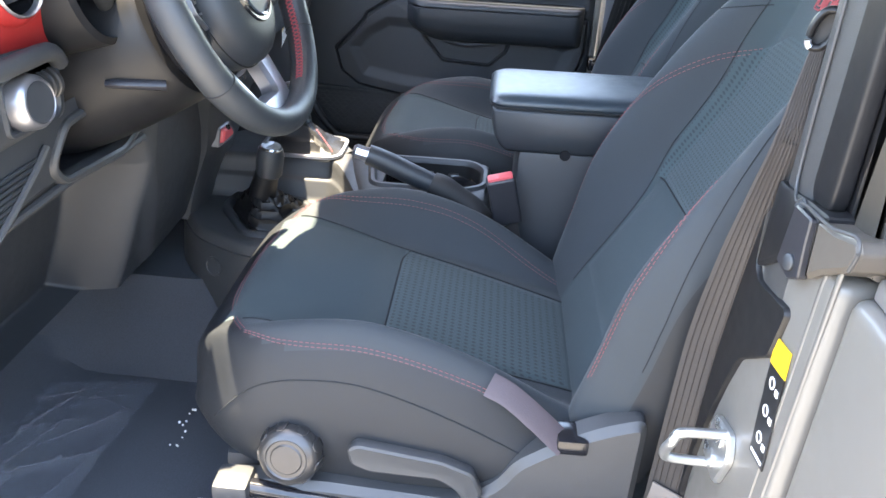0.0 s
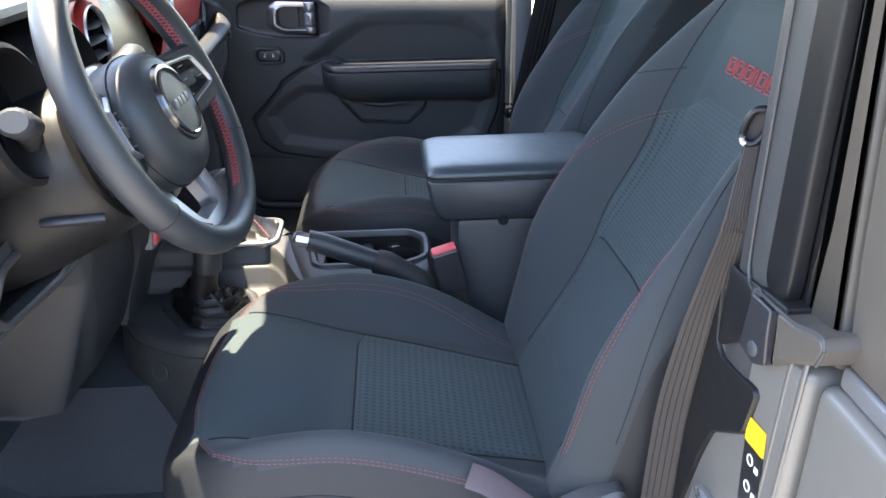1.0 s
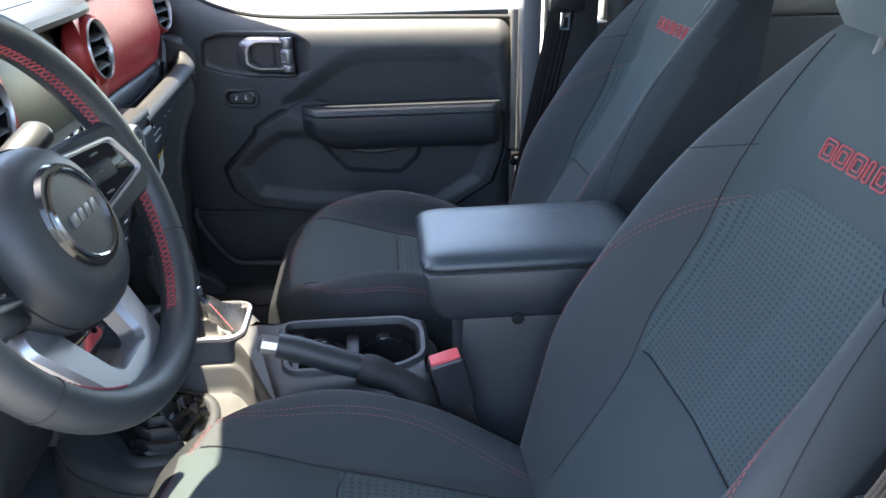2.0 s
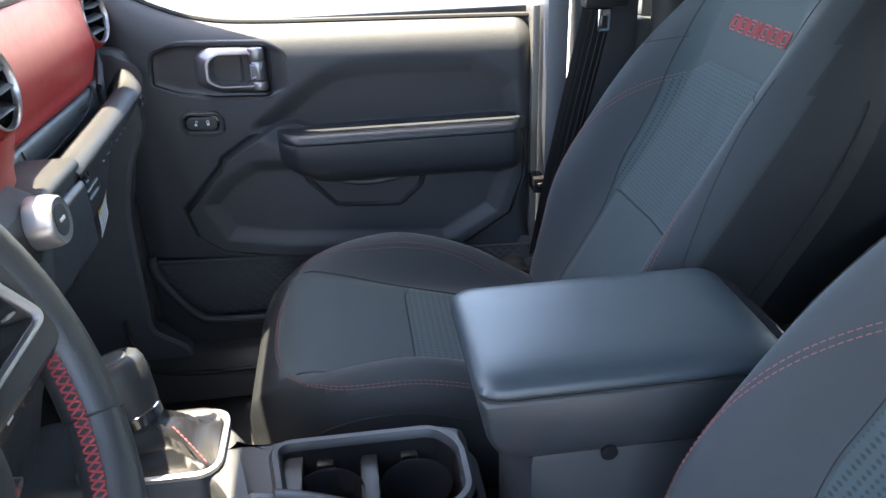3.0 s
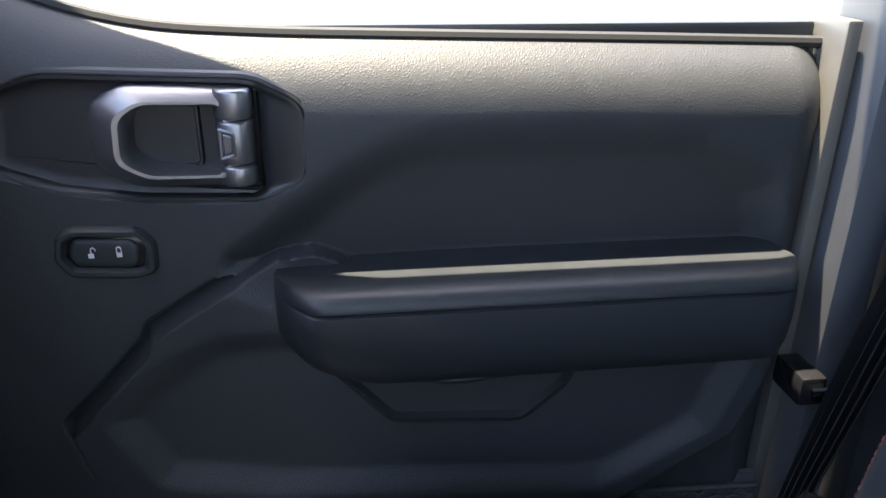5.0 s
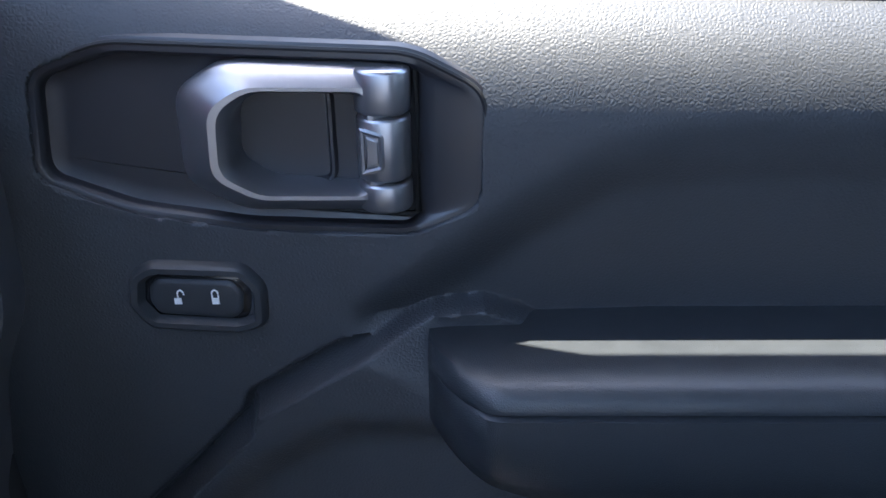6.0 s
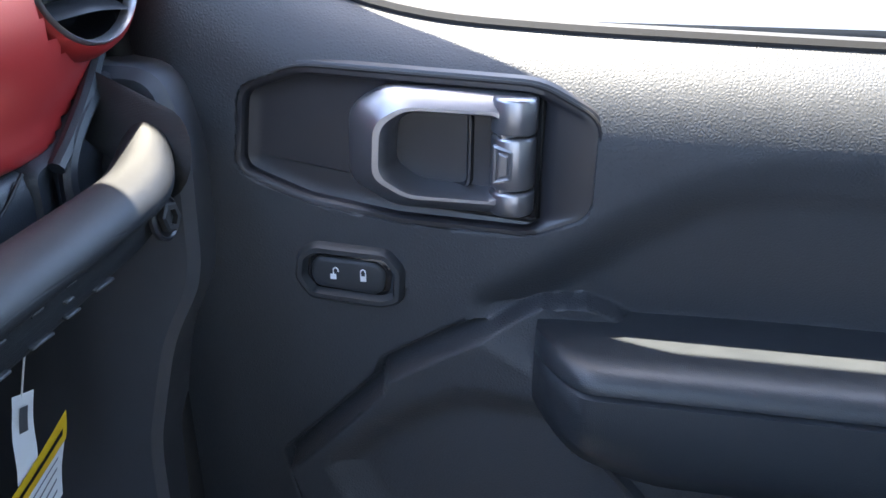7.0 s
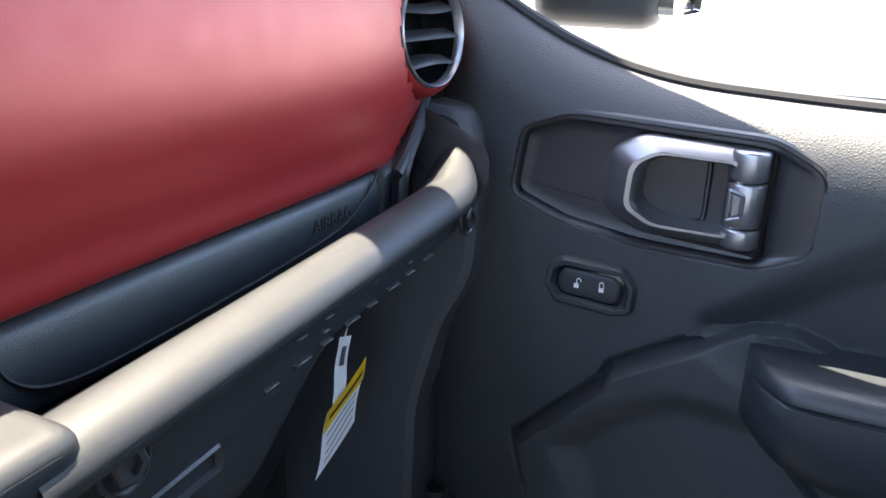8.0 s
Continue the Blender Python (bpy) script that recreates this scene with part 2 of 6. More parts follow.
def rounded(poly, r, n=5):
    """The polygon with its corners rounded; points are 2D."""
    out = []
    m = len(poly)
    for i in range(m):
        p, a, b = Vector(poly[i]), Vector(poly[i - 1]), Vector(poly[(i + 1) % m])
        da, db = (a - p), (b - p)
        k = min(r, da.length * 0.45, db.length * 0.45)
        s, e = p + da.normalized() * k, p + db.normalized() * k
        for j in range(n + 1):
            t = j / n
            out.append((1 - t) ** 2 * s + 2 * t * (1 - t) * p + t * t * e)
    return out


def inset(poly, d):
    """A closed 2D outline moved inwards by d."""
    m = len(poly)
    area = sum(poly[i - 1].x * poly[i].y - poly[i].x * poly[i - 1].y for i in range(m))
    s = 1 if area > 0 else -1
    out = []
    for i in range(m):
        t = (poly[(i + 1) % m] - poly[i - 1]).normalized()
        out.append(poly[i] + Vector((-t.y, t.x)) * d * s)
    return out


def plate(poly, steps, to3d, cap0=False, cap1=True):
    """An outline built up in steps of (inset, depth); to3d(u, v, depth) gives the place."""
    return skin([[to3d(p.x, p.y, dep) for p in inset(poly, off)] for off, dep in steps], True, cap0, cap1)


def sdf(px, pz, poly):
    """Signed distance of points to a polygon, inside negative."""
    d = np.full(px.shape, 9.0)
    inside = np.zeros(px.shape, bool)
    m = len(poly)
    for i in range(m):
        ax, az = poly[i - 1]
        bx, bz = poly[i]
        ex, ez = bx - ax, bz - az
        t = np.clip(((px - ax) * ex + (pz - az) * ez) / (ex * ex + ez * ez + 1e-12), 0, 1)
        d = np.minimum(d, np.hypot(px - ax - t * ex, pz - az - t * ez))
        cross = ((az > pz) != (bz > pz)) & (px < (bx - ax) * (pz - az) / (bz - az + 1e-12) + ax)
        inside ^= cross
    return np.where(inside, -d, d)


def step(d, w):
    """1 inside, 0 outside, with an edge w wide."""
    t = np.clip(0.5 - d / w, 0, 1)
    return t * t * (3 - 2 * t)


def sheet(rows):
    """A grid of points as an open surface."""
    return skin(rows, False, False, False)


def stitches(pts, length, gap, r, lift=(0, 0, 0), bm=None):
    """Short threads along a line."""
    bm = bm or bmesh.new()
    p = [Vector(q) + Vector(lift) for q in pts]
    run, start, acc = 0.0, p[0], 0.0
    seg = []
    for a, b in zip(p, p[1:]):
        seg.append((acc, acc + (b - a).length, a, b))
        acc += (b - a).length

    def along(s):
        for s0, s1, a, b in seg:
            if s <= s1:
                return a.lerp(b, (s - s0) / max(s1 - s0, 1e-9))
        return p[-1]
    while run + length < acc:
        a, b = along(run), along(run + length)
        tube([a, a.lerp(b, 0.5) + Vector((0, 0, r * 0.6)), b], r, 5, bm=bm)
        run += length + gap
    return bm


# ---- ground and far surroundings ----
bm = bmesh.new()
bmesh.ops.create_grid(bm, x_segments=60, y_segments=60, size=300)
solo("ground", bm, CONCRETE, "pale sun-bleached concrete lot around the car", "ground", kind="structure")


# Wall out of view, added to cut the light reaching the driver's side.
solo("unseen_wall", box(-9, 9, -4.7, -4.5, 0.0, 2.1, 0.02), WALLGREY, "plain grey wall added out of view to cut light at the open door", "wall", kind="structure")


# ---- car shell ----
def shell():
    # floor pan with tunnel, one sheet
    ys = np.linspace(-0.74, 0.74, 90)
    xs = np.linspace(-0.75, 2.2, 74)
    rows = []
    for x in xs:
        row = []
        for y in ys:
            z = 0.56 + 0.22 * max(0.0, (-x - 0.42)) / 0.33
            a = abs(y)
            if a < 0.17:
                z = max(z, 0.56 + 0.16 * min(1, (0.17 - a) / 0.06) ** 0.7)
            z += 0.003 * noise.noise((x * 9, y * 9, 0))
            row.append((x, y, z))
        rows.append(row)
    solo("floor", sheet(rows), CARPET, "dark charcoal carpet of the car's floor with a raised tunnel", "car floor", kind="structure")
    solo("bulkhead", box(-0.78, -0.75, -0.74, 0.74, 0.5, 1.22, 0.003), RUBBER, "black firewall closing the footwells", "bulkhead", kind="structure")
    # roof with a front header
    roof = box(-0.186, 2.2, -0.66, 0.66, 1.74, 1.80, 0.02)
    solo("roof", roof, HEADLINER, "dark grey headliner of the hard roof", "car roof", kind="structure")
    solo("tailgate", box(2.15, 2.2, -0.66, 0.66, 0.6, 1.3, 0.01), PLASTIC, "black trim of the closed tailgate", "tailgate", kind="structure")
    for side, nm in ((-1, "driver"), (1, "passenger")):
        solo("rocker_" + nm, box(-0.2 if side < 0 else -0.5, 1.9, *sorted((side * 0.712, side * 0.76)), 0.50, 0.655, 0.012), BODY if side < 0 else PLASTIC,
             "door sill of the car below the opening", "door sill", kind="structure")
        # windscreen pillar
        pil = tube([(-0.56, side * 0.67, 1.22), (-0.165, side * 0.55, 1.76)], 0.045, 12, flat=0.9)
        solo("windscreen_pillar_" + nm, pil, PLASTIC, "black windscreen pillar of the car", "pillar", kind="structure")
    # passenger side behind the front door: body panel with a window
    solo("rear_side_panel", box(0.60, 2.2, 0.70, 0.76, 0.5, 1.21, 0.01), PLASTIC, "black rear door trim beside the back seat", "door trim", kind="structure")
    solo("rear_window_sill", box(0.64, 2.2, 0.715, 0.765, 1.21, 1.258, 0.008), BODY, "grey painted sill below the rear side window", "window sill", kind="structure")
    solo("rear_window", box(0.65, 2.18, 0.738, 0.743, 1.25, 1.72, 0.0), TINTED, "tinted rear side window", "window", kind="structure")
    # Pane out of view, added to hold back light on the seat backs.
    solo("rear_screen", box(2.165, 2.17, -0.64, 0.64, 1.30, 1.74, 0.0), TINTED, "tinted tailgate pane, added unseen to cut light on the seats", "window", kind="structure")
    # Both rails are widened out of view to shade the armrest and the jamb.
    solo("window_rail", box(-0.20, 2.2, 0.64, 0.75, 1.70, 1.77, 0.01), PLASTIC, "black roof rail above the side windows, widened unseen to shade the armrest", "roof rail", kind="structure")
    solo("window_rail_driver", box(-0.20, 2.2, -0.78, -0.65, 1.70, 1.77, 0.01), PLASTIC, "black roof rail above the open door, widened unseen to shade the jamb", "roof rail", kind="structure")
    # Rear edge reaches back, out of view, to cast the door's shadow line.
    qp = [Vector(p) for p in ((-0.62, 1.26), (-0.30, 1.30), (-0.272, 1.34), (-0.185, 1.40), (-0.105, 1.445), (-0.050, 1.50), (-0.004, 1.60), (0.02, 1.76), (-0.26, 1.76))]
    solo("windscreen_side", plate(qp, [(0, 0.02), (0, 0)], lambda u, v, d: (u, 0.755 - 0.12 * (v - 1.25) + d, v), cap0=True), PLASTIC, "black side of the windscreen frame, extended unseen to shade the door", "pillar", kind="structure")
    solo("door_window_frame", tube([(-0.29, 0.752, 1.29), (-0.268, 0.750, 1.34), (-0.182, 0.742, 1.40), (-0.102, 0.735, 1.445), (-0.050, 0.728, 1.50), (-0.004, 0.715, 1.60), (0.03, 0.70, 1.71), (0.45, 0.70, 1.73)], 0.012, 12, n=36), PLASTIC,
         "black upper frame of the far door window", "window frame", kind="structure")
    # hinge pillar in front of the passenger door
    hp = rounded([(-0.6, 1.21), (-0.215, 1.21), (-0.203, 1.16), (-0.206, 1.076), (-0.233, 1.026), (-0.256, 0.94), (-0.26, 0.80), (-0.262, 0.70), (-0.20, 0.66), (-0.20, 0.57), (-0.6, 0.57)], 0.02)
    solo("hinge_pillar", plate(hp, [(0, 0.05), (0, 0.006), (0.006, 0)], lambda u, v, d: (u, 0.672 + d, v), cap0=True), PILLARGREY, "dark grey painted hinge pillar beside the glovebox", "pillar", kind="structure")
    solo("door_seal_far", tube([(-0.262, 0.716, 0.70), (-0.262, 0.716, 1.2), (-0.30, 0.716, 1.34)], 0.012, 10), RUBBER, "black rubber door seal", "door seal", kind="structure")
    solo("sill_plate_far", skin([[(x, 0.62, 0.575), (x, 0.635, 0.61), (x, 0.66, 0.635), (x, 0.71, 0.655), (x, 0.76, 0.655), (x, 0.76, 0.5)] for x in (-0.45, -0.3, 0.2, 0.9)]), GREYPLASTIC, "dark grey door sill plate", "door sill", kind="structure")
    solo("sill_trim_far", tube([(-0.30, 0.655, 0.74), (-0.29, 0.645, 0.68), (-0.262, 0.635, 0.642), (-0.20, 0.63, 0.630), (-0.05, 0.632, 0.627), (0.35, 0.632, 0.625)], 0.0045, 10, n=40), BEZELBLACK, "glossy black edge of the door sill trim", "door sill", kind="structure")
    solo("kick_panel_driver", box(-0.75, -0.42, -0.745, -0.705, 0.55, 1.15, 0.01), PLASTIC, "black plastic kick panel of the driver's footwell", "trim", kind="structure")
    solo("kick_panel", box(-0.75, -0.40, 0.66, 0.74, 0.55, 1.15, 0.01), PLASTIC, "black plastic kick panel of the footwell", "trim", kind="structure")
    # Unseen bench, added so the space behind the front seats stays dark.
    PLACE[0] = Matrix.Translation((0.30, 0, -0.03))
    rb = thing("rear_bench", (1.1, 0, 0.60), "dark charcoal bench form added out of sight to darken the rear", "car seat")
    part("cushion", skin([[(x, y, z) for x, z in ((0.88, 0.58), (0.86, 0.80), (0.89, 0.86), (1.30, 0.83), (1.34, 0.58))] for y in (-0.60, -0.585, 0.0, 0.585, 0.60)]), FABRIC, rb)
    part("backrest", skin([[(x, y, z) for x, z in ((1.28, 0.75), (1.44, 1.24), (1.47, 1.26), (1.56, 1.25), (1.50, 0.6), (1.3, 0.6))] for y in (-0.60, -0.585, 0.0, 0.585, 0.60)]), FABRIC, rb)
    PLACE[0] = Matrix()
    # Unseen box, added to stop sun falling through behind the dashboard.
    solo("cowl", box(-0.86, -0.70, -0.74, 0.74, 1.215, 1.31, 0.01), PLASTIC, "black box below the windscreen, added to keep sun off the floor", "cowl", kind="structure")
    solo("bonnet", box(-1.7, -0.72, -0.72, 0.72, 1.16, 1.22, 0.03), BODY, "grey painted bonnet in front of the windscreen", "bonnet", kind="structure")


shell()


# ---- seats ----
def smooth01(a, lo, hi):
    t = min(1, max(0, (a - lo) / (hi - lo)))
    return t * t * (3 - 2 * t)


C_TOP = curve([-0.125, -0.115, -0.09, -0.05, 0, 0.117, 0.2, 0.3, 0.38], [0.785, 0.825, 0.855, 0.872, 0.866, 0.840, 0.822, 0.797, 0.775])
C_PEAK = curve([-0.125, -0.115, -0.09, -0.04, 0.03, 0.11, 0.215, 0.31, 0.38], [0.785, 0.822, 0.855, 0.885, 0.907, 0.912, 0.880, 0.825, 0.78])
C_LOW = curve([-0.125, -0.115, -0.08, 0.0, 0.38], [0.765, 0.745, 0.73, 0.72, 0.72])
C_WIDE = curve([-0.125, -0.115, -0.09, -0.05, 0.0, 0.2, 0.38], [0.105, 0.135, 0.165, 0.192, 0.206, 0.213, 0.20])
B_X = curve([0.74, 0.80, 0.9, 0.99, 1.08, 1.18, 1.25, 1.30, 1.33, 1.35], [0.325, 0.345, 0.40, 0.452, 0.505, 0.553, 0.572, 0.592, 0.615, 0.65])
B_BOL = curve([0.74, 0.80, 0.9, 0.99, 1.08, 1.18, 1.25, 1.30, 1.35], [0.0, 0.02, 0.053, 0.084, 0.090, 0.074, 0.036, 0.010, 0])
B_WIDE = curve([0.74, 0.85, 1.0, 1.12, 1.2, 1.27, 1.31, 1.335, 1.35], [0.20, 0.21, 0.214, 0.21, 0.196, 0.175, 0.158, 0.14, 0.11])
B_THICK = curve([0.74, 1.2, 1.30, 1.33, 1.35], [0.13, 0.115, 0.10, 0.075, 0.03])
SEAT_Y = -0.318


def cushion_z(x, s):
    a = abs(s)
    z = C_TOP(x) + (C_PEAK(x) - C_TOP(x)) * smooth01(a, 0.6, 0.86)
    if a > 0.86:
        z -= 0.05 * ((a - 0.86) / 0.14) ** 2
    return z


def back_x(z, s):
    a = abs(s)
    x = B_X(z) - B_BOL(z) * smooth01(a, 0.52, 0.86) + 0.012 * (1 - a) * smooth01(z, 0.9, 1.0) * (1 - smooth01(z, 1.1, 1.2))
    if a > 0.86:
        x += 0.05 * ((a - 0.86) / 0.14) ** 2
    return x


SEAM_Y = curve([-0.10, -0.03, 0.11, 0.24, 0.36], [0.140, 0.138, 0.125, 0.112, 0.102])  # where the bolster meets the middle
EDGE_OUT = curve([-0.04, 0.01, 0.10, 0.35], [0.89, 0.942, 0.957, 0.95])  # red seam on the side next to the door sill or the console
EDGE_IN = curve([-0.04, 0.03, 0.20, 0.345], [0.88, 0.80, 0.79, 0.70])
SIDE_SEAM = curve([-0.085, -0.055, -0.02, 0.05, 0.15, 0.30], [0.62, 0.28, 0.08, 0.05, 0.10, 0.22])


def seat(name, dx, dy, label, driver):
    o = Vector((dx, dy, 0.010 if driver else 0.002))
    P = lambda x, y, z: Vector((x, SEAT_Y + y, z)) + o
    top = lambda x, y, lift=0.0: P(x + 0.008, y, cushion_z(x, y / C_WIDE(x)) + lift)
    front = lambda z, y, lift=0.0: P(back_x(z, y / B_WIDE(z)) + 0.007 - lift, y, z)
    t = thing(name, P(0.1, 0, 0.56), label, "car seat", group="front seats")
    # cushion
    rings = []
    for k in range(91):
        x = -0.125 + 0.505 * (k / 90) ** 1.25
        w, low = C_WIDE(x), C_LOW(x)
        ring = [P(x + 0.008, w * s, cushion_z(x, s)) for s in (i / 48 - 1 for i in range(97))]
        zt = ring[-1].z - o.z
        for i in range(1, 9):
            u = i / 9
            ring.append(P(x + 0.008, w + 0.012 * math.sin(math.pi * u) * 0.9, zt + (low - zt) * u))
        ring.append(P(x + 0.008, w, low))
        ring.append(P(x + 0.008, -w, low))
        for i in range(8, 0, -1):
            u = i / 9
            ring.append(P(x + 0.008, -w - 0.012 * math.sin(math.pi * u) * 0.9, zt + (low - zt) * u))
        rings.append(ring)
    def vinyl(p):
        x, y = p.center.x / UNIT + 0.092, abs(p.center.y / UNIT)
        if p.normal.z < 0 or y > C_WIDE(x) * (EDGE_OUT(x) if p.center.y < 0 else 0.905) + 0.001 or x < -0.086 + 0.045 * (y / 0.172) ** 2.6:
            return 1
        return 2 if y > SEAM_Y(x) + 0.001 else 0

    def back_cloth(p):
        y, z = abs(p.center.y / UNIT), p.center.z / UNIT + 0.56
        if p.normal.x > -0.25:
            return 1
        return 2 if y > 0.116 + 0.018 * smooth01(z, 0.9, 1.05) - 0.012 * smooth01(z, 1.15, 1.3) else 0
    cushion = part("cushion", skin(rings), FABRIC, t, "dark charcoal fabric cushion with raised bolsters", second=((SIDEVINYL, BOLSTER), vinyl))
    # backrest
    rings = []
    for k in range(56):
        z = 0.74 + 0.61 * (1 - (1 - k / 55) ** 1.25)
        w, th = B_WIDE(z), B_THICK(z)
        ring = [P(back_x(z, s) + 0.007, w * s, z) for s in (i / 60 - 1 for i in range(121))]
        xe = ring[-1].x - o.x
        for i in range(9):
            s = math.cos(math.pi * i / 8)
            ring.append(P(max(B_X(z) + th * (1 - 0.25 * s * s), xe + 0.004), w * s * 0.995, z))
        rings.append(ring)
    back = part("backrest", skin(rings), FABRIC, t, "dark charcoal fabric backrest with raised bolsters", second=((SIDEVINYL, BOLSTER), back_cloth))

    def patch(f, us, vs, lift, edge):
        """A fitted panel lying on the padding, with a rounded rim."""
        n, m = len(us), len(vs(us[0]))
        rows = []
        for i, u in enumerate(us):
            vv = vs(u)
            row = []
            for j, v in enumerate(vv):
                k = min(i, n - 1 - i, j, m - 1 - j)
                d = lift * min(1.0, 0.25 + k / edge)
                row.append(f(u, v, d))
            rows.append(row)
        return sheet(rows)
    lin = lambda a, b, n: [a + (b - a) * i / (n - 1) for i in range(n)]
    part("seat_insert", patch(top, lin(0.107, 0.335, 60), lambda x: lin(-SEAM_Y(x) + 0.004, SEAM_Y(x) - 0.004, 60), 0.0026, 3), INSERT, cushion,
         "embossed grey-blue fabric insert")
    part("thigh_panel", patch(top, lin(-0.075, 0.104, 36), lambda x: lin(-SEAM_Y(x) + 0.003, SEAM_Y(x) - 0.003, 36), 0.0018, 2), FABRIC, cushion)

    def ins_w(z):
        a = 0.112 + 0.02 * smooth01(z, 0.9, 1.05)
        cut = max(0.0, (z - 1.150) / 0.042)
        return a - 0.062 * min(1, cut) ** 1.3
    part("back_insert", patch(front, lin(0.9865, 1.192, 60), lambda z: lin(-ins_w(z), ins_w(z), 60), 0.0026, 3), INSERT, back,
         "embossed grey-blue fabric insert")
    part("lumbar_panel", patch(front, lin(0.85, 0.9835, 26), lambda z: lin(-0.108 - 0.012 * smooth01(z, 0.9, 1.0), 0.108 + 0.012 * smooth01(z, 0.9, 1.0), 30), 0.0030, 2), FABRIC, back)
    # piping: sunken seams as dark cords
    cords = bmesh.new()
    for sgn in (1, -1):
        tube([top(x, sgn * SEAM_Y(x), 0.0006) for x in lin(-0.05, 0.34, 40)], 0.0010, 6, bm=cords)
    tube([top(0.1055 + 0.008 * smooth01(abs(y), 0.09, 0.125), y, 0.0006) for y in lin(-0.124, 0.124, 40)], 0.0011, 6, bm=cords)
    for sgn in (1, -1):
        side = []
        for x in lin(-0.075, 0.30, 40):
            w = C_WIDE(x)
            zt = cushion_z(x, 1.0)
            u = SIDE_SEAM(x)
            side.append(P(x + 0.008, sgn * (w + 0.0112 * math.sin(math.pi * u)), zt + (C_LOW(x) - zt) * u))
        tube(side, 0.0010, 6, bm=cords)
    part("cushion_piping", cords, SEAM, cushion)
    cords = bmesh.new()
    for sgn in (1, -1):
        tube([front(z, sgn * (0.116 + 0.018 * smooth01(z, 0.9, 1.05) - 0.012 * smooth01(z, 1.15, 1.3)), 0.0006) for z in lin(0.82, 1.32, 46)], 0.0007, 6, bm=cords)
        tube([front(1.216 - 0.016 * u, sgn * (0.1245 + 0.045 * u), 0.0004) for u in lin(0, 1, 14)], 0.0007, 6, bm=cords)
        tube([front(z, sgn * B_WIDE(z) * (0.99 - 0.10 * smooth01(z, 0.95, 1.22)), 0.0004) for z in lin(0.90, 1.225, 40)], 0.0006, 6, bm=cords)
    tube([front(0.985, y, 0.001) for y in lin(-0.12, 0.12, 30)], 0.0011, 6, bm=cords)
    for sgn in (1, -1):
        tube([P(B_X(z) + B_THICK(z) * 0.62 - 0.01, sgn * (B_WIDE(z) * 1.002), z) for z in lin(0.88, 1.20, 30)], 0.0011, 6, bm=cords)
    part("back_piping", cords, SEAM, back)
    # red double stitching along the bolsters
    red = bmesh.new()
    for sgn in (1, -1):
        for off in (0.0, 0.0045):
            edge = EDGE_OUT if sgn < 0 else EDGE_IN
            line = [top(x, sgn * (C_WIDE(x) * edge(x) - (0.4 if sgn < 0 else 1.0) * off), 0.0006) for x in lin(-0.036, 0.345, 70)]
            stitches(line, 0.0042, 0.0022, 0.00044, bm=red)
    for off in (0.0, 0.0045):
        line = [top(-0.082 - off + 0.045 * (abs(y) / 0.172) ** 2.6, y, 0.0006) for y in lin(-0.172, 0.172, 50)]
        stitches(line, 0.0042, 0.0022, 0.00044, bm=red)
    tagged(part("cushion_stitching", red, SEATTHREAD, cushion, "red double stitching"), kind="stuff")
    red = bmesh.new()
    for sgn in (1, -1):
        for off in (0.0, 0.005):
            way = spline([(0.186, 0.87, 0), (0.190, 0.97, 0), (0.186, 1.04, 0), (0.168, 1.10, 0), (0.142, 1.142, 0), (0.112, 1.162, 0)], 60)
            line = [front(q.y + off * 0.8, sgn * (q.x + off * 0.6), 0.0008) for q in way]
            stitches(line, 0.0042, 0.0022, 0.00044, bm=red)
    tagged(part("back_stitching", red, SEATTHREAD, back, "red double stitching"), kind="stuff")
    # plain red embroidered blocks
    low = -0.012 if driver else 0.0
    marks = (0.052, 0.0298, 0.0076, -0.0146, -0.027, -0.0492, -0.0714)
    for i, y1 in enumerate(marks):
        y0 = y1 - (0.0175 if i != 3 else 0.006)
        loop = [front(v, u, 0.0012) for (u, v) in rounded([(y1, 1.238 + low), (y1 - 0.003, 1.256 + low), (y0 - 0.003, 1.256 + low), (y0, 1.238 + low)], 0.003, 3)]
        emb = tube(loop, 0.0011, 6, closed=True)
        mid, half = (y0 + y1) / 2 - 0.0015, (y1 - y0) / 2 - 0.0040
        if half > 0:
            core = [front(v, u, 0.0012) for (u, v) in rounded([(mid + half + 0.0007, 1.2422 + low), (mid + half - 0.0007, 1.2518 + low), (mid - half - 0.0007, 1.2518 + low), (mid - half + 0.0007, 1.2422 + low)], 0.0015, 2)]
            tube(core, 0.0009, 6, closed=True, bm=emb)
        part("embroidered_block", emb, REDTHREAD, back, "red embroidered block outline")
    # headrest
    hr = skin([[P(0.625 + 0.30 * (z - 1.36) + 0.055 * math.cos(a) * q, 0.125 * math.copysign(abs(math.sin(a)) ** 0.6, math.sin(a)) * q, z)
                for a in (2 * math.pi * k / 32 for k in range(32))]
               for z, q in ((1.334, 0.55), (1.338, 0.8), (1.352, 0.95), (1.42, 1.0), (1.50, 0.98), (1.525, 0.85), (1.535, 0.5))])
    part("headrest", hr, FABRIC, t, "charcoal fabric headrest")
    for sgn in (1, -1):
        part("headrest_post", tube([P(0.612, sgn * 0.06, 1.31), P(0.63, sgn * 0.06, 1.38)], 0.006, 10), PLASTIC, t)
    # base and rails
    part("seat_base", box(-0.06 + dx, 0.34 + dx, SEAT_Y - 0.19 + dy, SEAT_Y + 0.19 + dy, 0.60, 0.73, 0.012), PLASTIC, t)
    for sgn in (1, -1):
        yy = SEAT_Y + sgn * 0.17 + dy
        part("seat_rail", box(-0.12 + dx, 0.36 + dx, yy - 0.02, yy + 0.02, 0.565, 0.61, 0.004), SATIN, t)
    return t


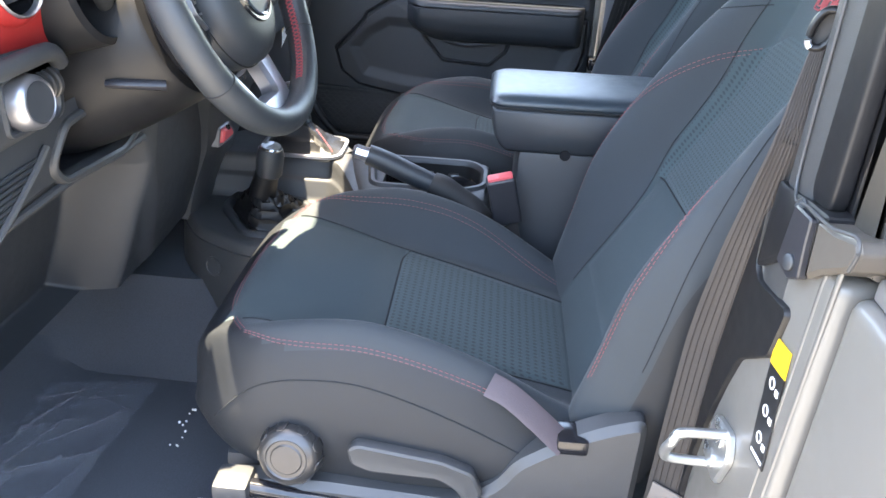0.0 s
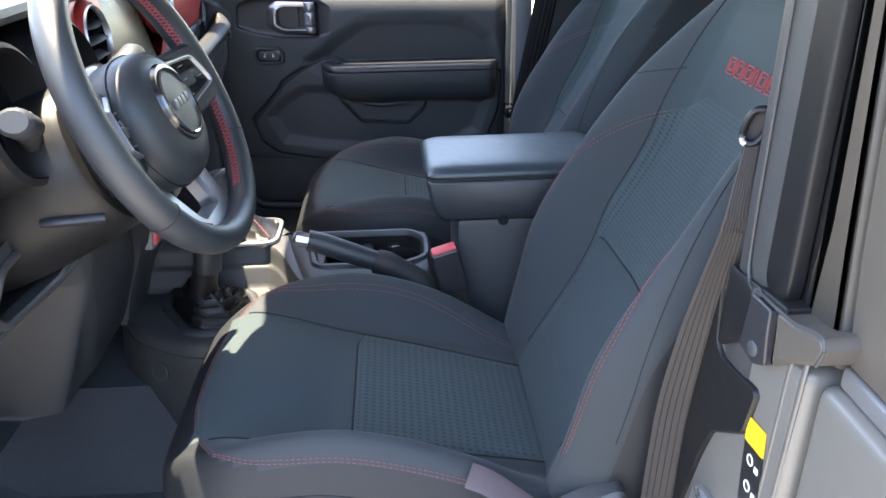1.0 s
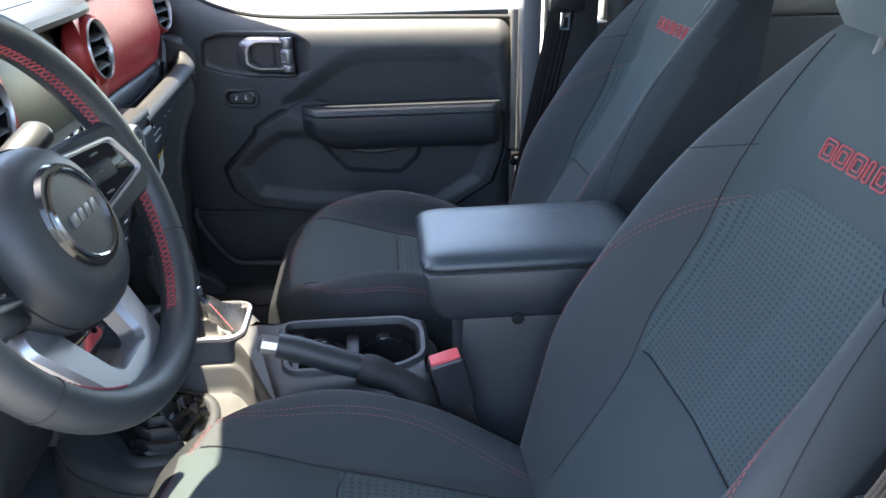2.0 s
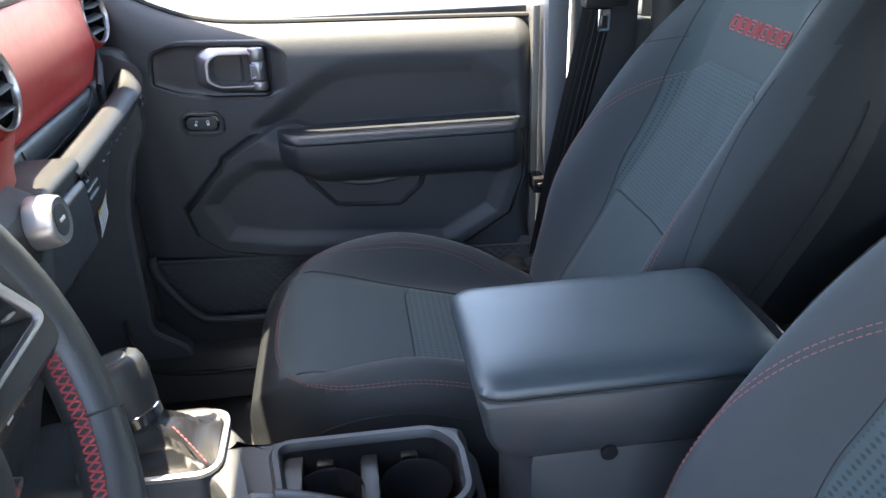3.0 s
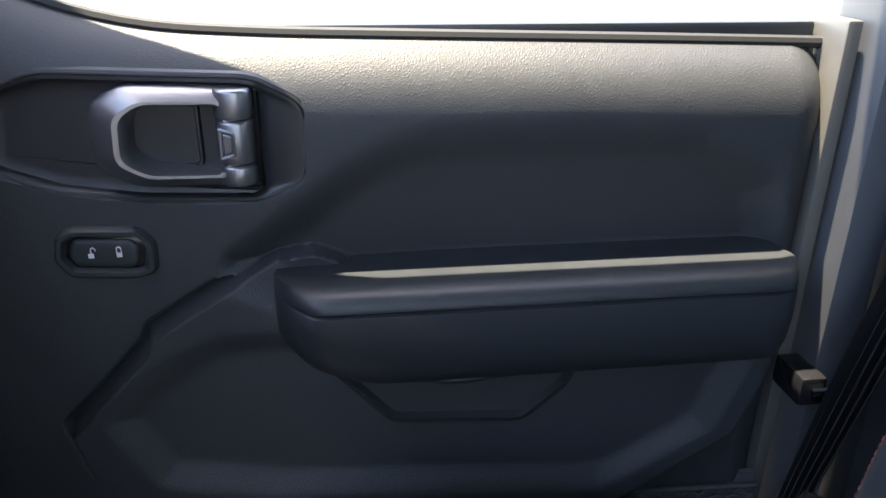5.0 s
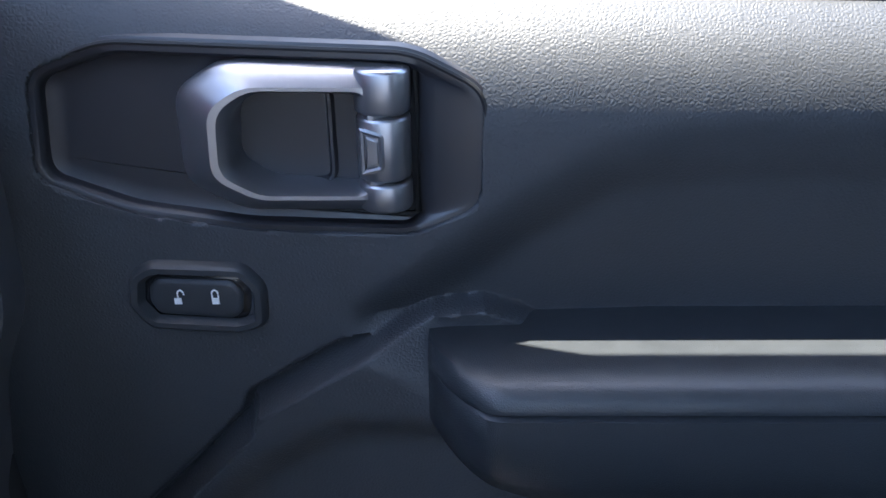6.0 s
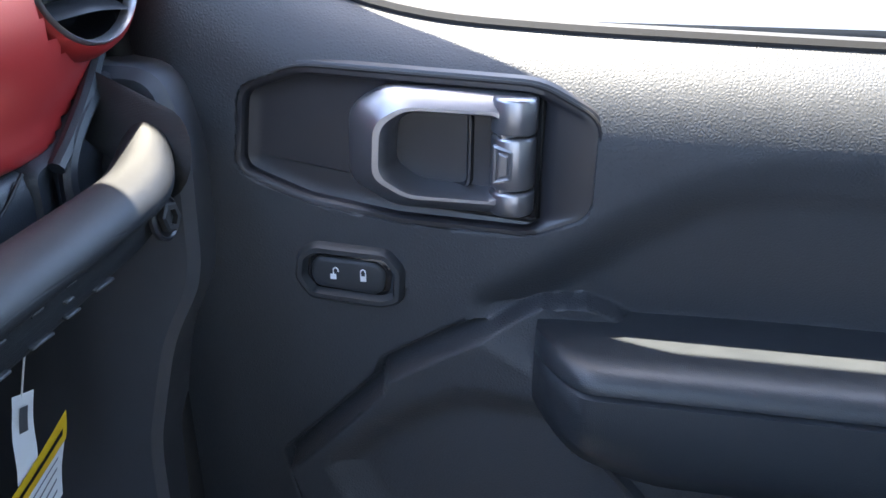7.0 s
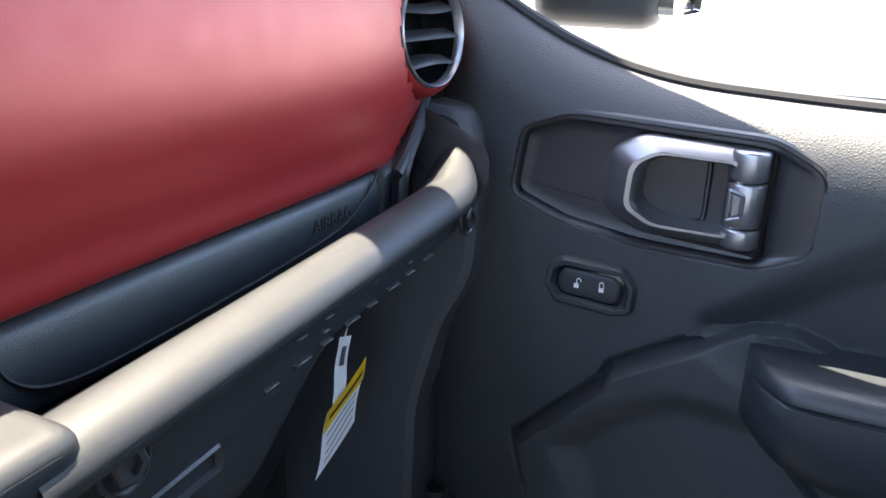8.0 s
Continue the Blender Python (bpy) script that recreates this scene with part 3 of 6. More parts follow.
driver_seat = seat("car_seat", 0, 0, "dark charcoal fabric bucket seat with red stitching and a side knob", True)
passenger_seat = seat("car_seat", 0.080, 0.690, "dark charcoal fabric bucket seat with red stitching beside the far door", False)


def driver_seat_controls(t):
    sh = [Vector(p) for p in ((-0.05, 0.725), (0.06, 0.735), (0.22, 0.725), (0.262, 0.762), (0.277, 0.79), (0.319, 0.822), (0.36, 0.846), (0.41, 0.865), (0.41, 0.66), (-0.03, 0.66))]
    shield = part("side_shield", plate(rounded(sh, 0.02), [(0, 0.0), (0.0, 0.022), (0.008, 0.03)],
                  lambda u, v, d: (u, -0.522 - d, v), cap0=True), GREYPLASTIC, t, "grey plastic side shield")
    k = Vector((0.032, -0.536, 0.772))
    ax = Vector((-0.05, -1, 0.25)).normalized()
    knob = part("knob", lathe([(0, 0.030), (0.003, 0.034), (0.018, 0.0345), (0.0225, 0.032), (0.026, 0.027), (0.0275, 0.0235), (0.0262, 0.022), (0.0262, 0.018), (0.0275, 0.0165), (0.0280, 0.0)], k, ax, 48), DARKMETAL, shield, "dark metallic adjusting knob")
    u = ax.orthogonal().normalized()
    w = ax.cross(u)
    for i in range(9):
        a = 2 * math.pi * i / 9
        d, e = u * math.cos(a) + w * math.sin(a), w * math.cos(a) - u * math.sin(a)
        rim = [k + ax * s + d * (0.0338 - 0.004 * max(0, s - 0.016) / 0.008) + e * q for s, q in ((0.004, -0.007), (0.019, -0.006), (0.022, -0.003), (0.022, 0.003), (0.019, 0.006), (0.004, 0.007))]
        part("rib", skin([rim, [p + d * 0.0022 for p in rim], [p + d * 0.003 + (k + ax * 0.012 + d * 0.0338 - p) * 0.18 for p in rim]]), DARKMETAL, shield)
    lp = rounded([(0.095, 0.794), (0.106, 0.803), (0.200, 0.790), (0.234, 0.776), (0.246, 0.748), (0.238, 0.716), (0.214, 0.750), (0.195, 0.762), (0.120, 0.764), (0.099, 0.773)], 0.007, 4)
    lev = plate(lp, [(0.002, 0.0), (0.0, 0.010), (0.0012, 0.014), (0.004, 0.0158), (0.008, 0.0150)], lambda u, v, d: (u, -0.540 - d, v), cap0=True)
    part("lever", lev, GREYPLASTIC, shield, "long grey height lever")
    part("rail_tip", box(-0.055, -0.014, -0.57, -0.53, 0.700, 0.737, 0.007), GREYPLASTIC, t)
    part("rail_bar", tube([(-0.02, -0.55, 0.722), (0.16, -0.55, 0.702)], 0.011, 12), GLOSS, t)
    part("belt_slot", box(0.318, 0.352, -0.556, -0.52, 0.815, 0.834, 0.005), GLOSS, t)
    strap = [(0.243, -0.52, 0.872), (0.265, -0.528, 0.866), (0.295, -0.54, 0.848), (0.327, -0.548, 0.822)]
    part("pull_strap", tube(strap, 0.0145, 12, n=14, flat=0.10, up=(0.5, -0.6, 0.6)), STRAP, t, "pinkish grey woven pull strap")


driver_seat_controls(driver_seat)


# ---- passenger door ----
TOPZ = curve([-0.262, -0.2, -0.14, -0.077, 0, 0.1, 0.31, 0.46], [1.318, 1.279, 1.251, 1.235, 1.229, 1.226, 1.221, 1.217])
BEZEL = [(-0.179, 1.196), (-0.141, 1.2085), (0.001, 1.2025), (0.0345, 1.185), (0.034, 1.128), (-0.001, 1.1135), (-0.082, 1.1165), (-0.142, 1.1255), (-0.186, 1.143)]
UPPER = [(-0.02, 1.062), (0.012, 1.084), (0.06, 1.122), (0.101, 1.147), (0.142, 1.156), (0.239, 1.157), (0.347, 1.150), (0.405, 1.108), (0.425, 1.05), (0.42, 1.02), (0.05, 1.02)]
LOWER = [(0.075, 1.048), (0.058, 1.060), (0.038, 1.068), (0.01, 1.066), (-0.015, 1.055), (-0.05, 1.034), (-0.088, 1.010), (-0.092, 0.998), (-0.121, 0.967), (-0.162, 0.925), (-0.15, 0.877), (-0.109, 0.845),
         (-0.009, 0.828), (0.216, 0.808), (0.292, 0.805), (0.406, 0.878), (0.432, 0.95), (0.432, 1.02)]
BOWL = [(-0.122, 0.935), (-0.092, 0.878), (0.0, 0.860), (0.285, 0.838), (0.375, 0.89), (0.40, 0.96), (0.3, 0.99), (-0.04, 1.0), (-0.09, 0.97)]
POCKET = [(-0.24, 0.832), (-0.238, 0.80), (-0.185, 0.715), (-0.13, 0.695), (0.47, 0.695), (0.47, 0.800), (0.018, 0.812)]


def passenger_door():
    t = thing("passenger_door", (0.1, 0.72, 0.66), "closed front door with black grained trim, armrest and silver handle", "car door")
    nx, nz = 500, 420
    u = np.linspace(-0.262, 0.452, nx)
    top = np.array([TOPZ(x) for x in u])
    w = np.linspace(0, 1, nz) ** 0.97
    X = np.repeat(u[:, None], nz, 1)
    Z = 0.640 + (top[:, None] - 0.640) * w[None, :]
    Y = np.full(X.shape, 0.700)
    below = top[:, None] - Z
    sh = np.clip(1 - below / 0.068, 0, 1)
    Y += 0.034 * sh ** 2.9
    Y += (0.008 + 0.018 * np.clip((1.150 - Z) / 0.09, 0, 1)) * step(sdf(X, Z, UPPER), 0.040) * (0.75 + 0.25 * np.clip((X - 0.02) / 0.12, 0, 1))
    lowd = sdf(X, Z, LOWER)
    Y -= 0.018 * step(lowd, 0.0045)
    Y += 0.009 * np.exp(-((lowd - 0.0055) / 0.0028) ** 2) * (Z < 1.052)
    Y += 0.012 * step(sdf(X, Z, BOWL), 0.03)
    Y += 0.010 * step(sdf(X, Z, POCKET), 0.012)
    Y += 0.040 * step(sdf(X, Z, [(p.x, p.y) for p in rounded(BEZEL, 0.010)]) + 0.001, 0.004)
    Y += 0.02 * np.clip((-0.205 - X) / 0.055, 0, 1) ** 2
    Y += 0.02 * np.clip((X - 0.42) / 0.03, 0, 1) ** 2
    rows = [[(X[i, j], Y[i, j], Z[i, j]) for j in range(nz)] for i in range(nx)]
    panel = part("door_panel", sheet(rows), GRAINED, t, "black grained door trim", sharp=60)
    part("door_core", box(-0.258, 0.448, 0.745, 0.765, 0.66, 1.235, 0.004), PLASTIC, t)
    # painted edge of the door behind the trim
    part("door_edge", box(0.449, 0.462, 0.705, 0.76, 0.66, 1.24, 0.003), BODY, t, "grey painted door edge")
    part("glass_seal", tube([(x, 0.738, TOPZ(x) + 0.002) for x in np.linspace(-0.25, 0.45, 40)], 0.005, 8), RUBBER, t, "black rubber window seal")
    # handle bezel: a shallow dish with a thin rim
    bz = rounded(BEZEL, 0.010)
    D = lambda a, b, d: (a, 0.703 + d, b)
    bowl = rounded([(-0.1755, 1.1925), (-0.139, 1.2045), (-0.002, 1.1990), (0.0045, 1.194), (0.0045, 1.1225), (-0.002, 1.1175), (-0.082, 1.1205), (-0.140, 1.1295), (-0.1815, 1.1455)], 0.008)
    rings = [[D(p.x, p.y, d) for p in inset(bz, k)] for k, d in ((-0.0060, 0.004), (-0.0048, -0.0004), (-0.0030, -0.0012), (0.0018, -0.0010))]
    rings += [[D(a.x + (b.x - a.x) * k, a.y + (b.y - a.y) * k, d) for a, b in zip(inset(bz, 0.0018), bowl)] for k, d in ((0.10, -0.0007), (0.70, 0.0004), (0.86, 0.0020), (1.0, 0.0056))]
    rings += [[D(p.x, p.y, d) for p in inset(bowl, k)] for k, d in ((0.004, 0.0072), (0.009, 0.0076))]
    part("handle_bezel", skin(rings, True, False, True), BEZELBLACK, t, "black plastic handle surround", sharp=50)
    part("bezel_gap", tube([(p.x, 0.7016, p.y) for p in inset(bz, -0.0022)], 0.0013, 6, closed=True), RUBBER, t)
    # handle: a closed silver loop on a hinge barrel
    outer = rounded([(-0.110, 1.189), (-0.088, 1.202), (-0.001, 1.199), (-0.001, 1.126), (-0.083, 1.1285), (-0.111, 1.144)], 0.009, 6)
    inner = rounded([(-0.083, 1.180), (-0.070, 1.189), (-0.022, 1.187), (-0.022, 1.1395), (-0.069, 1.1425), (-0.085, 1.153)], 0.007, 6)
    lift = lambda x: 0.036 - 0.010 * smooth01(x, -0.11, -0.01)
    rings = []
    for k, dep in ((0.0, -0.4), (0.0, 0.52), (0.06, 0.62), (0.30, 0.78), (0.55, 0.93), (0.70, 1.0), (0.84, 1.0), (0.95, 0.9), (1.0, 0.7), (1.0, -0.3)):
        rings.append([(a.x + (b.x - a.x) * k, 0.717 - lift(a.x + (b.x - a.x) * k) * dep, a.y + (b.y - a.y) * k) for a, b in zip(outer, inner)])
    loop = part("handle", skin(rings, True, False, False), HANDLE, t, "satin silver pull handle", sharp=32)
    def barrel(z0, z1, rx, ry):
        rings = []
        for z, k in ((z0, 0.86), (z0 + 0.001, 0.97), (z0 + 0.002, 1.0), (z1 - 0.002, 1.0), (z1 - 0.001, 0.97), (z1, 0.86)):
            rings.append([(-0.0125 + rx * k * math.copysign(abs(math.cos(q)) ** 0.75, math.cos(q)), 0.7025 - ry * k * math.sin(q), z) for q in (2 * math.pi * i / 36 for i in range(36))])
        return skin(rings)
    for z0, z1 in ((1.1285, 1.1435), (1.1772, 1.1985)):
        part("hinge_barrel", barrel(z0, z1, 0.0135, 0.0135), HANDLE, loop)
    part("lock_slider", barrel(1.1445, 1.1762, 0.0132, 0.0132), HANDLE, loop, "satin silver lock slider")
    fr = rounded([(-0.0235, 1.1725), (-0.0115, 1.1690), (-0.0115, 1.1515), (-0.0235, 1.1480)], 0.002, 3)
    part("slider_frame", plate(fr, [(0, 0.012), (0, 0.0006), (0.0012, 0.0), (0.0024, 0.0004), (0.003, 0.0016)], lambda a, b, d: (a, 0.6885 + d - 0.10 * (a + 0.0125), b)), HANDLE, loop)
    fr = rounded([(-0.0200, 1.1680), (-0.0140, 1.1660), (-0.0140, 1.1545), (-0.0200, 1.1525)], 0.0012, 3)
    part("slider_mark", plate(fr, [(0, 0.006), (0, 0.0006), (0.0008, 0.0)], lambda a, b, d: (a, 0.6885 + d - 0.10 * (a + 0.0125), b)), HANDLE, loop)
    part("handle_well", plate(rounded([(-0.104, 1.192), (-0.0365, 1.190), (-0.0365, 1.1375), (-0.104, 1.134)], 0.009), [(0, 0.003), (0.0015, -0.002), (0.003, -0.002), (0.0045, 0.002)], lambda a, b, d: (a, 0.7085 + d, b)), BEZELBLACK, t)
    part("handle_gap", tube([(-0.085, 0.7075, 1.2055), (0.002, 0.7065, 1.2025), (0.0035, 0.7065, 1.20), (0.0035, 0.7065, 1.124), (0.0, 0.7065, 1.122), (-0.075, 0.7085, 1.127)], 0.0018, 6), RUBBER, t)
    # lock switch
    sw = rounded([(-0.148, 1.092), (-0.137, 1.099), (-0.088, 1.097), (-0.078, 1.085), (-0.079, 1.062), (-0.092, 1.057), (-0.141, 1.060), (-0.151, 1.074)], 0.005)
    key = rounded([(-0.139, 1.085), (-0.135, 1.0895), (-0.095, 1.088), (-0.090, 1.081), (-0.0915, 1.069), (-0.097, 1.0655), (-0.136, 1.0685), (-0.140, 1.076)], 0.003)
    bezel = part("switch_bezel", plate(sw, [(-0.0015, 0.004), (0, -0.004), (0.002, -0.006), (0.005, -0.006), (0.0075, -0.001)], lambda a, b, d: (a, 0.70 + d, b), cap1=False), PLASTIC, t, "black lock switch surround")
    part("switch_floor", plate(inset(key, -0.004), [(0, 0.0015), (0.001, 0.001)], lambda a, b, d: (a, 0.70 + d - 0.0015, b)), GLOSS, bezel)
    part("lock_switch", plate(key, [(0, 0.002), (0.0, -0.002), (0.0012, -0.0032), (0.003, -0.0036)], lambda a, b, d: (a, 0.70 + d, b)), PLASTIC, bezel)
    for cx, opened in ((-0.1245, True), (-0.1045, False)):
        ic = box(cx - 0.0019, cx + 0.0019, 0.6958, 0.6964, 1.0750, 1.0785, 0)
        sh = 0.0018 if opened else 0
        tube([(cx - 0.0016 + sh, 0.696, 1.0785), (cx - 0.0015 + sh, 0.696, 1.082), (cx + sh, 0.696, 1.0833), (cx + 0.0015 + sh, 0.696, 1.082),
              (cx + 0.0016 + sh, 0.696, 1.0805 if opened else 1.0785)], 0.0005, 5, n=11, bm=ic)
        part("lock_icon", ic, ICON, bezel, "small white padlock mark")
    # armrest
    prof = [(0.735, 1.056), (0.70, 1.058), (0.68, 1.058), (0.66, 1.0605), (0.646, 1.0610), (0.639, 1.0575), (0.6355, 1.051), (0.6355, 1.0485), (0.639, 1.0465), (0.6355, 1.0445), (0.6345, 1.025), (0.638, 1.0), (0.648, 0.98), (0.67, 0.968), (0.735, 0.965)]
    rings = []
    for x in list(np.linspace(0.008, 0.05, 12)) + list(np.linspace(0.07, 0.40, 20)) + list(np.linspace(0.405, 0.422, 7)):
        f = 1 - max(0, (0.045 - x) / 0.037) ** 2 * 0.55 if x < 0.045 else (1 - max(0, (x - 0.40) / 0.022) ** 2 * 0.4)
        g = max(0, (0.09 - x) / 0.082) ** 1.5
        rings.append([(x, 0.712 - (0.712 - y) * f, 1.0665 - (1.0665 - z) * (1 - 0.35 * g * (z < 1.03))) for y, z in prof])
    part("armrest", skin(rings, False, True, True), LEATHER, t, "black padded armrest with a stitched seam", sharp=50)
    # pull cup under the armrest
    pc = rounded([(0.040, 0.985), (0.046, 0.968), (0.094, 0.914), (0.209, 0.906), (0.249, 0.942), (0.262, 0.985)], 0.008)
    part("pull_cup", plate(pc, [(-0.004, 0.002), (0, -0.006), (0.004, -0.007), (0.008, 0.0), (0.012, 0.006)], lambda a, b, d: (a, 0.695 + d, b)), PLASTIC, t, "black pull cup", sharp=50)
    part("pull_lip", tube([(0.095, 0.69, 0.965), (0.15, 0.686, 0.957), (0.22, 0.69, 0.963)], 0.006, 8, n=12), PLASTIC, t)
    # net pocket
    net = [[(x, 0.703 - 0.006 * math.sin(math.pi * (i + 0.5) / 14), z) for x in np.linspace(-0.232 + 0.075 * (1 - i / 14), 0.45, 60)]
           for i, z in enumerate(np.linspace(0.712, 0.818, 15))]
    part("net_pocket", sheet(net), NETTING, t, "black stretch net pocket")
    for i in range(13):
        z = 0.718 + 0.0082 * i
        x0 = -0.228 + 0.075 * (1 - i / 12) ** 1.3
        pts = [(x, 0.6965 - 0.006 * math.sin(math.pi * (i + 0.5) / 13) + 0.0012 * math.cos(x * 349 + i * math.pi), z + 0.0030 * math.sin(x * 349 + i * math.pi) - 0.018 * (x + 0.24) / 0.69 * i / 12) for x in np.arange(x0, 0.445, 0.0045)]
        part("net_cord", tube(pts, 0.0011, 4), NETTING, t)
    part("net_hem", tube([(x, 0.697, 0.829 - 0.026 * (x + 0.24) / 0.69) for x in np.linspace(-0.24, 0.45, 12)], 0.0028, 6), NETTING, t)
    part("latch", box(0.446, 0.470, 0.66, 0.704, 0.920, 0.948, 0.004), GLOSS, t, "black door latch")
    part("latch_pin", tube([(0.452, 0.655, 0.938), (0.468, 0.655, 0.938)], 0.004, 8), CHROME, t)
    part("pocket_rim", tube([(-0.243, 0.70, 0.84), (-0.238, 0.696, 0.80), (-0.185, 0.694, 0.72), (-0.13, 0.694, 0.70), (0.1, 0.694, 0.698), (0.45, 0.694, 0.698)], 0.010, 10, n=40), PLASTIC, t)


passenger_door()


# ---- dashboard ----
DASH_X = curve([-0.72, -0.35, 0, 0.175, 0.215, 0.30, 0.6, 0.68, 0.74], [-0.215, -0.20, -0.195, -0.20, -0.235, -0.243, -0.243, -0.26, -0.29])
BAR_X = curve([0.1, 0.28, 0.6, 0.66], [-0.192, -0.190, -0.190, -0.20])


VENTS = ((0.646, 1.266), (0.153, 1.277), (-0.160, 1.274), (-0.52, 1.262))


def vent(parent, y, z, r, x=None, tilt=0.0):
    c = Vector((DASH_X(y) + 0.004 if x is None else x, y, z))
    ax = Vector((1, tilt, 0.1)).normalized()
    ring = part("vent_bezel", lathe([(-0.014, r * 1.30), (0.000, r * 1.24), (0.009, r * 1.13), (0.011, r * 1.05), (0.006, r * 1.0), (-0.024, r * 0.95)], c, ax, 40, cap0=False, cap1=False), RED, parent, "red vent surround")
    part("vent_ring", lathe([(0.006, r * 1.035), (0.0120, r * 1.03), (0.0135, r * 1.0), (0.012, r * 0.97), (0.004, r * 0.955)], c, ax, 40, cap0=False, cap1=False), SATIN, ring, "silver vent ring")
    part("vent_bowl", lathe([(0.006, r * 0.952), (-0.022, r * 0.93), (-0.0235, 0.0)], c, ax, 32, cap0=False), GLOSS, ring)
    side = Vector((-ax.y, ax.x, 0)).normalized()
    up = ax.cross(side).normalized()
    for k in (-0.55, -0.05, 0.45):
        h = math.sqrt(max(0, 0.84 - k * k)) * r
        b = tube([c + ax * 0.003 + up * (k * r) - side * h, c + ax * 0.006 + up * (k * r * 0.9), c + ax * 0.003 + up * (k * r) + side * h], 0.008, 8, n=10, flat=0.18, up=tuple(up + ax * 0.5))
        part("vent_slat", b, BEZELBLACK, ring)


def dashboard():
    t = thing("dashboard", (-0.3, 0, 0.9), "dashboard with satin red panel, black trim and round vents", "dashboard")

    def strip(y0, y1, prof, n=40, xf=DASH_X):
        return sheet([[(xf(y) + dx, y, z) for dx, z in prof] for y in np.linspace(y0, y1, n)])
    face = [tuple(p)[:2] for p in spline([(-0.012, 1.174, 0), (0.0, 1.179, 0), (0.002, 1.195, 0), (0.008, 1.215, 0), (0.013, 1.24, 0), (0.009, 1.28, 0), (0.003, 1.31, 0), (-0.002, 1.324, 0), (-0.012, 1.333, 0)], 26)]

    def pierced(bm, grow=1.1):
        out = [f for f in bm.faces if any(math.hypot(f.calc_center_median().y - y, f.calc_center_median().z - z) < 0.040 * grow for y, z in VENTS)]
        bmesh.ops.delete(bm, geom=out, context="FACES")
        return bm
    side = pierced(strip(0.112, 0.715, face, 160))
    gone = [f for f in side.faces if f.calc_center_median().y > 0.612 + 1.55 * (f.calc_center_median().z - 1.182)]
    bmesh.ops.delete(side, geom=gone, context="FACES")
    part("red_panel", side, RED, t, "satin red painted panel")
    part("red_panel", pierced(strip(-0.215, -0.108, face, 40)), RED, t, "satin red painted panel")
    part("red_panel", pierced(strip(-0.68, -0.455, face, 50)), RED, t, "satin red painted panel")
    topp = [(-0.015, 1.322), (0.002, 1.321), (0.008, 1.324), (0.0095, 1.330), (0.006, 1.337), (-0.006, 1.342), (-0.06, 1.347), (-0.2, 1.352), (-0.35, 1.345), (-0.52, 1.30)]
    part("dash_top", strip(-0.74, 0.74, topp, 60), LEATHER, t, "black soft dashboard top")
    low = [tuple(p)[:2] for p in spline([(-0.03, 1.178, 0), (-0.004, 1.175, 0), (0.002, 1.168, 0), (0.003, 1.155, 0), (0.002, 1.146, 0), (-0.002, 1.136, 0), (-0.012, 1.131, 0), (-0.06, 1.128, 0)], 20)]
    bag = part("airbag_strip", strip(0.262, 0.605, low, 40), LEATHER, t, "black airbag cover strip")
    joint = [(DASH_X(q.x) + 0.0032, q.x, q.y) for q in spline([(0.300, 1.172, 0), (0.308, 1.155, 0), (0.325, 1.145, 0), (0.36, 1.142, 0), (0.45, 1.145, 0), (0.53, 1.151, 0), (0.562, 1.162, 0), (0.582, 1.176, 0)], 60)]
    part("cover_seam", tube(joint, 0.0010, 6), RUBBER, bag)
    # black end of the dashboard between the red panel, the vent and the door
    arc = rounded([(0.585, 1.130), (0.585, 1.176), (0.612, 1.1815), (0.650, 1.2065), (0.688, 1.232), (0.700, 1.30), (0.722, 1.30), (0.722, 1.130)], 0.008, 4)
    part("dash_end", plate(arc, [(0, 0.06), (0, 0.004), (0.003, 0.0)], lambda a, b, d: (DASH_X(a) + 0.006 - d, a, b), cap0=True), LEATHER, t, "black end of the dashboard", sharp=50)
    hood = [(DASH_X(q.x) + 0.010, q.x, q.y) for q in spline([(0.606, 1.150, 0), (0.609, 1.172, 0), (0.628, 1.190, 0), (0.660, 1.202, 0), (0.690, 1.198, 0), (0.704, 1.170, 0), (0.708, 1.135, 0)], 40)]
    part("end_moulding", tube(hood, 0.005, 8), LEATHER, t)
    part("panel_edge", tube([(DASH_X(y) + 0.009, y, 1.181 + 0.645 * (y - 0.612)) for y in np.linspace(0.600, 0.700, 12)], 0.0045, 8), LEATHER, t)
    back = [(-0.04, 1.34), (-0.04, 1.16), (-0.06, 1.12), (-0.12, 1.04), (-0.18, 0.95), (-0.28, 0.85)]
    part("dash_core", strip(-0.74, 0.60, back, 60), PLASTIC, t)
    part("dash_core", strip(0.60, 0.74, back[:3], 10), PLASTIC, t)
    # grab handle: a straight padded bar over a flat black face, rising a little towards the door
    rows = []
    for y in list(np.linspace(0.270, 0.58, 42)) + list(np.linspace(0.588, 0.648, 14)):
        x = BAR_X(y)
        e = max(0, (y - 0.585) / 0.063)
        dz = 0.045 * (y - 0.5) + 0.012 * e * e
        end = 0.048 * smooth01(y, 0.375, 0.455) + 0.007 * smooth01(y, 0.46, 0.64)
        pr = [tuple(q)[:2] for q in spline([(-0.050, 1.128, 0), (-0.036, 1.146, 0), (-0.024, 1.161, 0), (-0.010, 1.1705, 0), (0.002, 1.1715, 0), (0.012, 1.1675, 0), (0.0166, 1.160, 0), (0.0155, 1.1545, 0), (0.0105, 1.1505, 0), (0.0062, 1.148, 0), (0.004, 1.141, 0)], 26)]
        pr += [(0.003, 1.105 + end * 0.55), (0.001, 1.090 + end * 0.8), (-0.004, 1.078 + end), (-0.014, 1.070 + end), (-0.05, 1.066 + end)]
